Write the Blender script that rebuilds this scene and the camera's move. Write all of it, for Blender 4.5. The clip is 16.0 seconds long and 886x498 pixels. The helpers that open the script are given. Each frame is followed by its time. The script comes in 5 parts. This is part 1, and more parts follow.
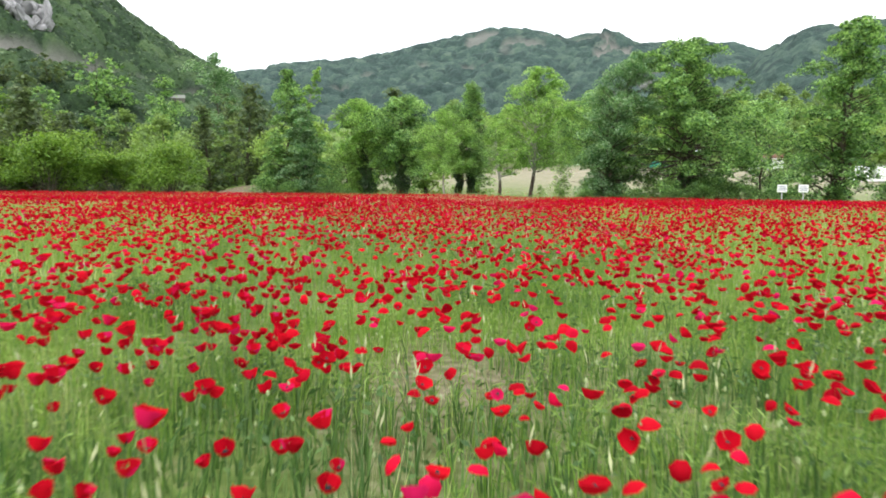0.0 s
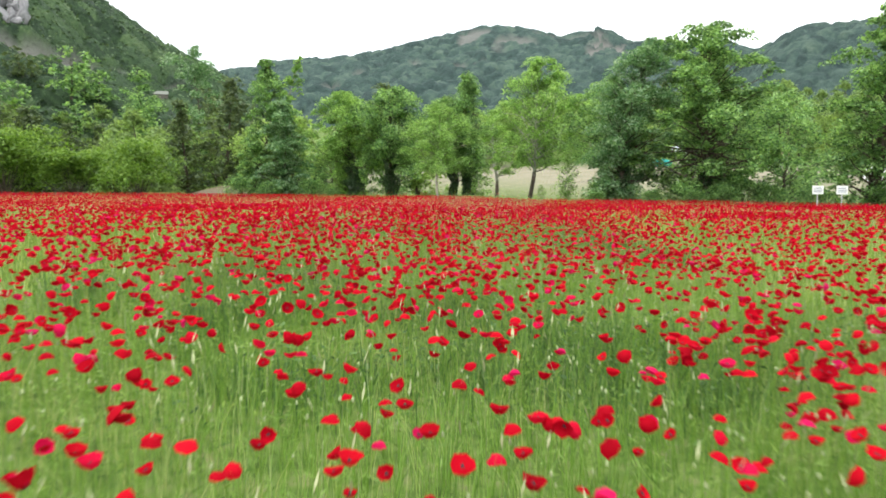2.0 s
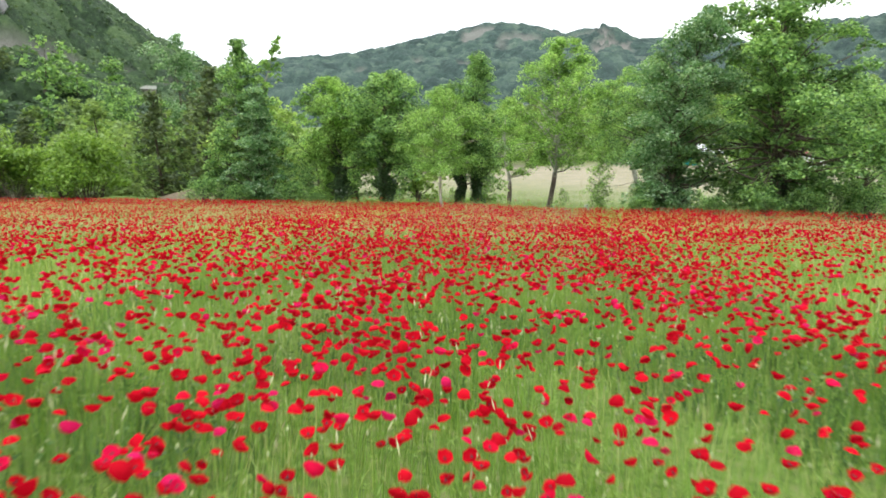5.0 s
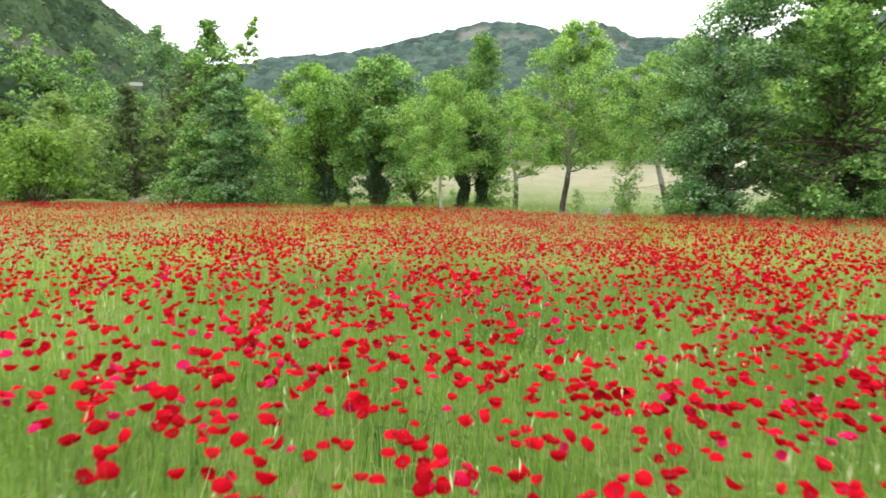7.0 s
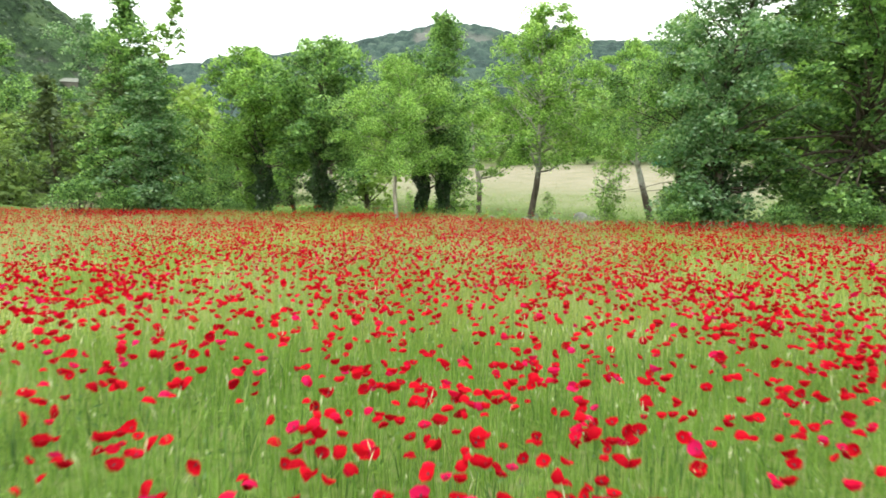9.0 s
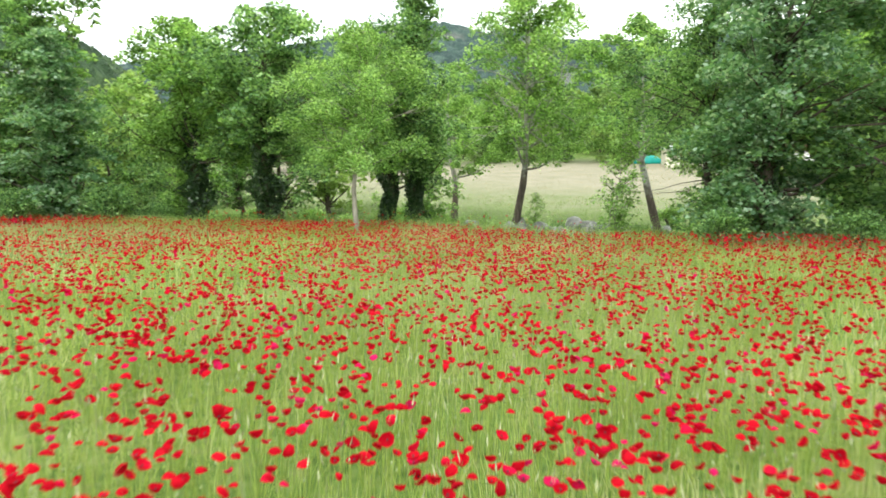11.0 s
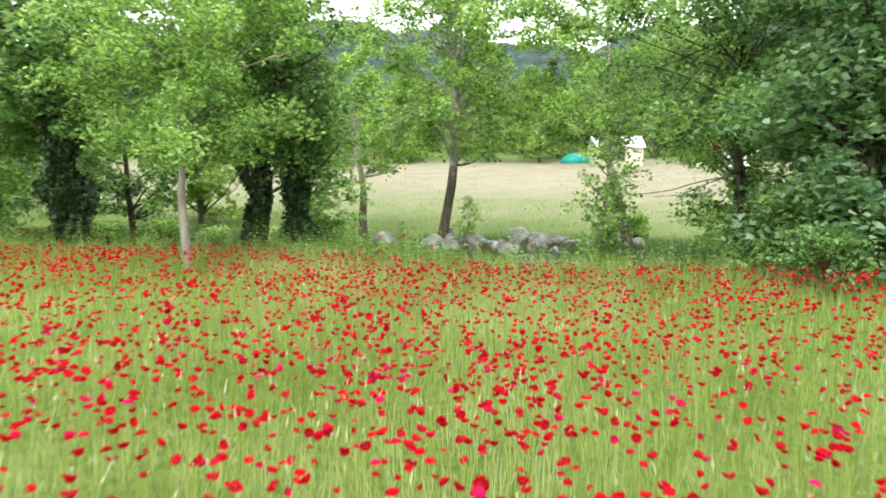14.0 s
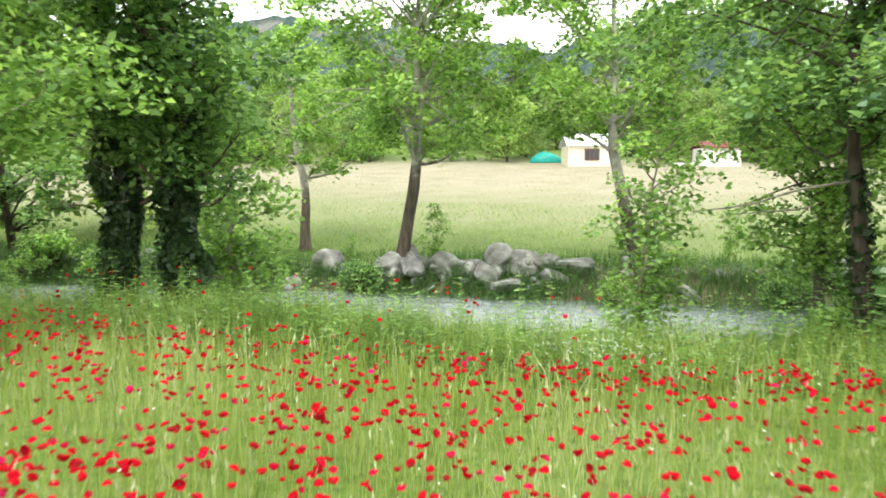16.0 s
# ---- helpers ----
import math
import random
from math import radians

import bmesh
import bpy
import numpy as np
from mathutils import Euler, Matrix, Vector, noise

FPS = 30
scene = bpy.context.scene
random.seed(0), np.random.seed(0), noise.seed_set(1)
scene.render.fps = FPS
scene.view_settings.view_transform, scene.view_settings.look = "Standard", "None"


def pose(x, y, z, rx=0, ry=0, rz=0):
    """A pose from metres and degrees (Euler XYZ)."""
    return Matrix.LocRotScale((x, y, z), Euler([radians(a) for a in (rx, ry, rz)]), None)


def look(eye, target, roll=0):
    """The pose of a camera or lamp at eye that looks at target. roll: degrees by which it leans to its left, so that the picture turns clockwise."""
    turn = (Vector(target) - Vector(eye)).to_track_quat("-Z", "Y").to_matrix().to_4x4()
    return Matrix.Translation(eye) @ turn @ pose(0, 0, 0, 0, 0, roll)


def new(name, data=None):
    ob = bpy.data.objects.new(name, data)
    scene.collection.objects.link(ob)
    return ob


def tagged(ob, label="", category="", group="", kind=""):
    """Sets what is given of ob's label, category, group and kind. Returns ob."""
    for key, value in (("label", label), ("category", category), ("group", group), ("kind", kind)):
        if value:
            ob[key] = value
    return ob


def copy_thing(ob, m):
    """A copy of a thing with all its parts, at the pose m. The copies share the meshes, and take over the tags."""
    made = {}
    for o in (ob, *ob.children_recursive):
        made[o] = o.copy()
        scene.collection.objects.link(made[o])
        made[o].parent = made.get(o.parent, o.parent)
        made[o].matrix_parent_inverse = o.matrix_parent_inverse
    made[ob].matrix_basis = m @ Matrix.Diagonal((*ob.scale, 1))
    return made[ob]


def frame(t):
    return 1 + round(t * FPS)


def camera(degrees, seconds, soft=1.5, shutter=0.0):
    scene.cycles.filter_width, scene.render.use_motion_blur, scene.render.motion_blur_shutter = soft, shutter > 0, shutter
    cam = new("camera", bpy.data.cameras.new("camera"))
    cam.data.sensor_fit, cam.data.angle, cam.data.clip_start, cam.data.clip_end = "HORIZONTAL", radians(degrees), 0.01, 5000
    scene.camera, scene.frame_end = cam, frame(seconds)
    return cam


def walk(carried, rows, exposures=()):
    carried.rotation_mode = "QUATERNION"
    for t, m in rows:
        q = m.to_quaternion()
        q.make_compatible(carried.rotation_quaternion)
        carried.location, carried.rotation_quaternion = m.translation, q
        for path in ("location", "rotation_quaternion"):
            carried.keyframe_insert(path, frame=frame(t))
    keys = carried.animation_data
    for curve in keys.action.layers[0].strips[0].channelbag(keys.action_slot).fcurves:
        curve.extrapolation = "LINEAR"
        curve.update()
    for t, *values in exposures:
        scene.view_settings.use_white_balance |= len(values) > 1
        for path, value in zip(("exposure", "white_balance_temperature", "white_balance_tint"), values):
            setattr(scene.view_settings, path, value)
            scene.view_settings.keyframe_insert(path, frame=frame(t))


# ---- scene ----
cam = camera(62.9, 16.0, soft=1.8, shutter=0.3)
METRES, EYE, TILT, LEAN, TURN = 62.5, 1.5, 0.0, 1.9, -5.5
ROWS = [
    (0.0, 0.0, 0.0, 0.0, 0.21, -4.99, -2.38),
    (0.5, -0.0002, 0.0251, 0.0002, -0.14, -4.99, -2.37),
    (1.0, -0.0009, 0.0536, 0.0009, -0.26, -5.0, -2.34),
    (1.5, -0.0014, 0.081, 0.0019, -0.35, -5.02, -2.4),
    (2.0, -0.0022, 0.1121, 0.0028, -0.42, -5.06, -2.38),
    (2.5, -0.0025, 0.1421, 0.0037, -0.41, -5.07, -2.41),
    (3.0, -0.0027, 0.1762, 0.0049, -0.41, -5.08, -2.44),
    (3.5, -0.0028, 0.2082, 0.0062, -0.38, -5.06, -2.41),
    (4.0, -0.0028, 0.2432, 0.0074, -0.31, -5.09, -2.39),
    (4.5, -0.0029, 0.2756, 0.0085, -0.25, -5.14, -2.38),
    (5.0, -0.0034, 0.3105, 0.0096, -0.18, -5.18, -2.41),
    (7.5, -0.0071, 0.4646, 0.0104, -0.67, -5.12, -2.38),
    (8.0, -0.007, 0.4912, 0.0105, -1.68, -5.02, -2.38),
    (8.5, -0.0062, 0.5166, 0.0103, -2.76, -4.92, -2.35),
    (9.0, -0.0051, 0.5476, 0.0105, -3.88, -4.87, -2.32),
    (11.5, 0.0053, 0.712, 0.0119, -7.09, -4.8, -2.25),
    (12.0, 0.0094, 0.7457, 0.0108, -8.22, -4.72, -2.21),
    (12.5, 0.014, 0.7759, 0.0098, -9.2, -4.64, -2.15),
    (13.0, 0.0198, 0.8078, 0.01, -9.94, -4.59, -2.1),
    (13.5, 0.0252, 0.8378, 0.0106, -11.39, -4.51, -2.05),
    (14.0, 0.0316, 0.8702, 0.0115, -13.12, -4.39, -2.01),
    (14.5, 0.0382, 0.8996, 0.0124, -14.33, -4.33, -1.97),
    (15.0, 0.0458, 0.9327, 0.0134, -15.44, -4.32, -1.98),
    (15.5, 0.0536, 0.9631, 0.0148, -16.03, -4.3, -2.03),
    (16.0, 0.0613, 0.9934, 0.0163, -16.16, -4.33, -2.06),
]
EXPOSURES = [(0, 0.4, 6350, 10), (3, 0.42, 6350, 11), (5, 0.46, 6350, 11), (7.5, 0.52, 6600, 4), (9, 0.57, 6550, 4), (12, 0.62, 6300, 8), (14, 0.74, 6450, 10), (16, 0.86, 6600, 8)]
walk(cam, [(t, pose(0, 0, EYE, TILT, LEAN, TURN) @ pose(METRES * x, METRES * y, METRES * z, 90 + pitch, roll, yaw)) for t, x, y, z, yaw, pitch, roll in ROWS], EXPOSURES)

# ---- world and light: a bright overcast sky ----
world = bpy.data.worlds.new("sky")
scene.world = world
world.use_nodes = True
wn, wl = world.node_tree.nodes, world.node_tree.links
sky = wn.new("ShaderNodeTexSky")
sky.sky_type, sky.sun_disc = "NISHITA", False
sky.sun_elevation, sky.sun_rotation = radians(58), radians(215)
cloud_noise = wn.new("ShaderNodeTexNoise")
cloud_noise.inputs["Scale"].default_value, cloud_noise.inputs["Detail"].default_value = 2.2, 6
cloud_ramp = wn.new("ShaderNodeValToRGB")
cloud_ramp.color_ramp.elements[0].position, cloud_ramp.color_ramp.elements[0].color = 0.3, (0.80, 0.85, 0.88, 1)
cloud_ramp.color_ramp.elements[1].position, cloud_ramp.color_ramp.elements[1].color = 0.65, (1, 1, 0.98, 1)
cloud_gain = wn.new("ShaderNodeVectorMath")
cloud_gain.operation = "SCALE"
cloud_gain.inputs["Scale"].default_value = 19.0
sky_mix = wn.new("ShaderNodeMix")
sky_mix.data_type = "RGBA"
sky_mix.inputs["Factor"].default_value = 0.88
coord = wn.new("ShaderNodeTexCoord")
wl.new(coord.outputs["Generated"], cloud_noise.inputs["Vector"])
wl.new(cloud_noise.outputs["Fac"], cloud_ramp.inputs["Fac"])
wl.new(cloud_ramp.outputs["Color"], cloud_gain.inputs[0])
wl.new(sky.outputs["Color"], sky_mix.inputs["A"])
wl.new(cloud_gain.outputs["Vector"], sky_mix.inputs["B"])
wl.new(sky_mix.outputs["Result"], wn["Background"].inputs["Color"])
wn["Background"].inputs["Strength"].default_value = 0.1

sun_data = bpy.data.lights.new("sun", "SUN")
sun_data.energy, sun_data.angle, sun_data.color = 1.5, radians(18), (1.0, 0.96, 0.88)
sun = new("sun", sun_data)
sun.matrix_world = look((-30, -40, 80), (0, 0, 0))


# ---- small tools ----
def lattice(x, y, scale, seed):
    """Smooth noise from 0 to 1 over the plan."""
    table = np.random.RandomState(seed).rand(256, 256)
    u, v = np.asarray(x, float) / scale + 97.3, np.asarray(y, float) / scale + 53.7
    i, j = np.floor(u).astype(int), np.floor(v).astype(int)
    fu, fv = u - i, v - j
    fu, fv = fu * fu * (3 - 2 * fu), fv * fv * (3 - 2 * fv)
    a, b = table[i % 256, j % 256], table[(i + 1) % 256, j % 256]
    c, d = table[i % 256, (j + 1) % 256], table[(i + 1) % 256, (j + 1) % 256]
    return (a * (1 - fu) + b * fu) * (1 - fv) + (c * (1 - fu) + d * fu) * fv


def fractal(x, y, scale, seed):
    return 0.55 * lattice(x, y, scale, seed) + 0.3 * lattice(x, y, scale / 2.3, seed + 1) + 0.15 * lattice(x, y, scale / 5.1, seed + 2)


def smooth(a, b, v):
    u = np.clip((np.asarray(v, float) - a) / (b - a), 0, 1)
    return u * u * (3 - 2 * u)


def mesh_of(name, verts, *faces, smooth_faces=True):
    """A mesh from arrays: vertices, then arrays of triangles or quads."""
    me = bpy.data.meshes.new(name)
    verts = np.ascontiguousarray(verts, np.float32)
    faces = [np.asarray(f, np.int32) for f in faces if len(f)]
    loops = np.concatenate([f.ravel() for f in faces])
    sizes = np.concatenate([np.full(len(f), f.shape[1], np.int32) for f in faces])
    starts = np.concatenate([[0], np.cumsum(sizes)[:-1]]).astype(np.int32)
    me.vertices.add(len(verts))
    me.vertices.foreach_set("co", verts.ravel())
    me.loops.add(len(loops))
    me.loops.foreach_set("vertex_index", loops)
    me.polygons.add(len(sizes))
    me.polygons.foreach_set("loop_start", starts)
    me.polygons.foreach_set("use_smooth", np.full(len(sizes), smooth_faces))
    me.update(calc_edges=True)
    me.validate()
    return me


def part(name, me, material, parent=None, label=""):
    """One mesh object, under a thing where one is given."""
    if isinstance(me, bmesh.types.BMesh):
        bm, me = me, bpy.data.meshes.new(name)
        bm.to_mesh(me)
        bm.free()
    if not me.materials:
        me.materials.append(material)
    ob = new(name, me)
    ob.parent = parent
    return tagged(ob, label)


def thing(name, label, category, group="", kind="", m=None):
    ob = new(name)
    ob.empty_display_size = 0.2
    if m is not None:
        ob.matrix_world = m
    return tagged(ob, label, category, group, kind)


class Pile:
    """Gathers arrays of vertices and faces into one mesh."""

    def __init__(self):
        self.v, self.q, self.t, self.n = [], [], [], 0

    def add(self, verts, quads=(), tris=()):
        if len(quads):
            self.q.append(np.asarray(quads) + self.n)
        if len(tris):
            self.t.append(np.asarray(tris) + self.n)
        self.v.append(np.asarray(verts, float))
        self.n += len(verts)

    def mesh(self, name, smooth_faces=True):
        groups = [np.concatenate(g) for g in (self.q, self.t) if g]
        return mesh_of(name, np.concatenate(self.v), *groups, smooth_faces=smooth_faces)


def tube(pile, path, radii, sides=7, seed=0, rough=0.12):
    """A tapered, knobbly tube along a path."""
    rng = np.random.RandomState(seed)
    path, radii = np.asarray(path, float), np.asarray(radii, float)
    along = np.gradient(path, axis=0)
    along /= np.linalg.norm(along, axis=1)[:, None] + 1e-9
    ref = np.where(np.abs(along[:, 2:3]) > 0.9, [[1.0, 0, 0]], [[0, 0, 1.0]])
    a = np.cross(along, ref)
    a /= np.linalg.norm(a, axis=1)[:, None] + 1e-9
    if len(path) > 1:
        for k in range(1, len(path)):
            if a[k] @ a[k - 1] < 0:
                a[k] = -a[k]
    b = np.cross(along, a)
    ang = np.arange(sides) * 2 * np.pi / sides
    r = radii[:, None] * (1 + rough * (rng.rand(len(path), sides) - 0.5) * 2)
    v = path[:, None] + r[..., None] * (np.cos(ang)[None, :, None] * a[:, None] + np.sin(ang)[None, :, None] * b[:, None])
    k = np.arange(len(path) - 1)[:, None] * sides
    i, j = np.arange(sides)[None], (np.arange(sides)[None] + 1) % sides
    quads = np.stack([k + i, k + j, k + j + sides, k + i + sides], -1).reshape(-1, 4)
    last = (len(path) - 1) * sides
    cap = [[last, last + n, last + n + 1] for n in range(1, sides - 1)]
    pile.add(v.reshape(-1, 3), quads, cap)


def cards(pile, centres, size, rng, flat=0.6, droop=0.25, width=0.62, spread=0.35):
    """Leaves: one folded diamond at every centre. flat: how level they lie."""
    n = len(centres)
    s = size * (1 - spread + 2 * spread * rng.rand(n))
    ang = rng.rand(n) * 2 * np.pi
    t = np.stack([np.cos(ang), np.sin(ang), -droop + rng.randn(n) * 0.35], -1)
    t /= np.linalg.norm(t, axis=1)[:, None]
    up = np.stack([rng.randn(n) * (1 - flat), rng.randn(n) * (1 - flat), np.full(n, flat) + rng.rand(n) * 0.2], -1)
    side = np.cross(t, up)
    side /= np.linalg.norm(side, axis=1)[:, None] + 1e-9
    nor = np.cross(side, t)
    c, s = np.asarray(centres, float), s[:, None]
    base, tip = c - t * s * 0.5, c + t * s * 0.5
    left = c - t * s * 0.08 + side * s * width * 0.5 + nor * s * 0.1
    right = c - t * s * 0.08 - side * s * width * 0.5 + nor * s * 0.1
    v = np.stack([base, right, tip, left], 1).reshape(-1, 3)
    pile.add(v, np.arange(4 * n).reshape(-1, 4))


# ---- materials ----
def ramp_of(nodes, stops):
    r = nodes.new("ShaderNodeValToRGB")
    while len(r.color_ramp.elements) < len(stops):
        r.color_ramp.elements.new(0.5)
    for e, (p, c) in zip(r.color_ramp.elements, stops):
        e.position, e.color = p, (*c, 1)
    return r


def material(name, rough=0.7, spec=0.3):
    m = bpy.data.materials.new(name)
    m.use_nodes = True
    p = m.node_tree.nodes["Principled BSDF"]
    p.inputs["Roughness"].default_value, p.inputs["Specular IOR Level"].default_value = rough, spec
    return m, m.node_tree.nodes, m.node_tree.links, p


def noise_node(nodes, links, scale, detail=4, space="Object", rough=0.55):
    tc, n = nodes.new("ShaderNodeTexCoord"), nodes.new("ShaderNodeTexNoise")
    n.inputs["Scale"].default_value, n.inputs["Detail"].default_value, n.inputs["Roughness"].default_value = scale, detail, rough
    links.new(tc.outputs[space], n.inputs["Vector"])
    return n


def foliage(name, stops, through_light=0.35, rough=0.5, spec=0.35, patch=0.35, patch_size=0.5, warm=(1.45, 1.42, 0.85)):
    """Leaf material: its colour runs from leaf to leaf, and in soft patches; some light comes through."""
    m, n, l, p = material(name, rough, spec)
    geo = n.new("ShaderNodeNewGeometry")
    nz = noise_node(n, l, patch_size, 3)
    mix = n.new("ShaderNodeMath")
    mix.operation = "MULTIPLY_ADD"
    sub = n.new("ShaderNodeMath")
    sub.operation = "SUBTRACT"
    sub.inputs[1].default_value = 0.5
    l.new(nz.outputs["Fac"], sub.inputs[0])
    l.new(sub.outputs[0], mix.inputs[0])
    mix.inputs[1].default_value = patch * 4
    l.new(geo.outputs["Random Per Island"], mix.inputs[2])
    r = ramp_of(n, stops)
    l.new(mix.outputs[0], r.inputs["Fac"])
    l.new(r.outputs["Color"], p.inputs["Base Color"])
    tr, add, tint = n.new("ShaderNodeBsdfTranslucent"), n.new("ShaderNodeMixShader"), n.new("ShaderNodeMix")
    tint.data_type, tint.blend_type = "RGBA", "MULTIPLY"
    tint.inputs["Factor"].default_value = 1
    tint.inputs["B"].default_value = (*warm, 1)
    l.new(r.outputs["Color"], tint.inputs["A"])
    l.new(tint.outputs["Result"], tr.inputs["Color"])
    add.inputs["Fac"].default_value = through_light
    l.new(p.outputs[0], add.inputs[1])
    l.new(tr.outputs[0], add.inputs[2])
    l.new(add.outputs[0], n["Material Output"].inputs["Surface"])
    return m


def barky(name, stops, scale=6.0, bump=0.6, stretch=4.0, rough=0.85):
    m, n, l, p = material(name, rough, 0.2)
    tc, mp, nz = n.new("ShaderNodeTexCoord"), n.new("ShaderNodeMapping"), n.new("ShaderNodeTexNoise")
    mp.inputs["Scale"].default_value = (scale, scale, scale / stretch)
    nz.inputs["Scale"].default_value, nz.inputs["Detail"].default_value = 1.0, 6
    l.new(tc.outputs["Object"], mp.inputs["Vector"])
    l.new(mp.outputs["Vector"], nz.inputs["Vector"])
    r = ramp_of(n, stops)
    l.new(nz.outputs["Fac"], r.inputs["Fac"])
    l.new(r.outputs["Color"], p.inputs["Base Color"])
    b = n.new("ShaderNodeBump")
    b.inputs["Strength"].default_value, b.inputs["Distance"].default_value = bump, 0.03
    l.new(nz.outputs["Fac"], b.inputs["Height"])
    l.new(b.outputs["Normal"], p.inputs["Normal"])
    return m


def plain(name, colour, rough=0.6, spec=0.3, vary=0.15, scale=3.0, metal=0.0):
    m, n, l, p = material(name, rough, spec)
    nz = noise_node(n, l, scale, 5)
    dark = tuple(c * (1 - vary) for c in colour)
    light = tuple(min(1, c * (1 + vary)) for c in colour)
    r = ramp_of(n, [(0.3, dark), (0.7, light)])
    l.new(nz.outputs["Fac"], r.inputs["Fac"])
    l.new(r.outputs["Color"], p.inputs["Base Color"])
    p.inputs["Metallic"].default_value = metal
    return m


LEAF_MID = foliage("leaves_mid_green", [(0.0, (0.05, 0.105, 0.036)), (0.5, (0.145, 0.275, 0.098)), (1.0, (0.35, 0.53, 0.20))], 0.46)
LEAF_LIGHT = foliage("leaves_light_green", [(0.0, (0.085, 0.16, 0.04)), (0.5, (0.21, 0.365, 0.108)), (1.0, (0.42, 0.60, 0.23))], 0.58)
LEAF_SILVER = foliage("leaves_silver_green", [(0.0, (0.07, 0.15, 0.07)), (0.45, (0.13, 0.25, 0.115)), (0.8, (0.22, 0.35, 0.20)), (1.0, (0.38, 0.49, 0.39))], 0.52, patch=0.2)
LEAF_DARK = foliage("leaves_dark_green", [(0.0, (0.06, 0.088, 0.042)), (0.6, (0.105, 0.15, 0.066)), (1.0, (0.17, 0.225, 0.095))], 0.38)
LEAF_IVY = foliage("ivy_leaves", [(0.0, (0.018, 0.04, 0.014)), (0.7, (0.042, 0.085, 0.028)), (1.0, (0.09, 0.155, 0.05))], 0.15, rough=0.35)
LEAF_BUSH = foliage("leaves_yellow_green", [(0.0, (0.08, 0.15, 0.026)), (0.5, (0.15, 0.26, 0.045)), (1.0, (0.24, 0.37, 0.077))], 0.42)
WOOD_MID = foliage("woodland_green_leaves", [(0.0, (0.105, 0.165, 0.062)), (0.5, (0.19, 0.285, 0.10)), (1.0, (0.30, 0.42, 0.165))], 0.48, patch=0.4, patch_size=0.3)
WOOD_LIGHT = foliage("woodland_light_leaves", [(0.0, (0.15, 0.22, 0.07)), (0.5, (0.26, 0.38, 0.12)), (1.0, (0.38, 0.52, 0.19))], 0.5, patch=0.4, patch_size=0.3)
LEAF_WOOD = foliage("woodland_leaves", [(0.0, (0.03, 0.055, 0.028)), (0.4, (0.055, 0.10, 0.044)), (0.75, (0.09, 0.145, 0.061)), (1.0, (0.13, 0.19, 0.090))], 0.2, patch=0.5, patch_size=0.05)


def canopy(name, stops, scale, bump):
    """Tree tops far off: the colour runs from crown to crown, with leafy relief. Low noise is coloured dark, as shade
    in the crevices.
    """
    m, n, l, p = material(name, 0.8, 0.15)
    geo, nz = n.new("ShaderNodeAttribute"), noise_node(n, l, scale, 7, rough=0.7)
    geo.attribute_name = "tone"
    half = n.new("ShaderNodeMath")
    half.operation = "MULTIPLY_ADD"
    half.inputs[1].default_value = 0.55
    l.new(geo.outputs["Fac"], half.inputs[0])
    shift = n.new("ShaderNodeMath")
    shift.operation = "MULTIPLY_ADD"
    shift.inputs[1].default_value, shift.inputs[2].default_value = 1.5, -0.55
    l.new(nz.outputs["Fac"], shift.inputs[0])
    l.new(shift.outputs[0], half.inputs[2])
    r = ramp_of(n, stops)
    l.new(half.outputs[0], r.inputs["Fac"])
    at, mx = n.new("ShaderNodeAttribute"), n.new("ShaderNodeMix")
    at.attribute_name, mx.data_type = "bare", "RGBA"
    l.new(at.outputs["Fac"], mx.inputs["Factor"])
    l.new(r.outputs["Color"], mx.inputs["A"])
    mx.inputs["B"].default_value = (0.21, 0.205, 0.185, 1)
    l.new(mx.outputs["Result"], p.inputs["Base Color"])
    bp = n.new("ShaderNodeBump")
    bp.inputs["Strength"].default_value, bp.inputs["Distance"].default_value = 1.0, bump
    l.new(nz.outputs["Fac"], bp.inputs["Height"])
    l.new(bp.outputs["Normal"], p.inputs["Normal"])
    return m


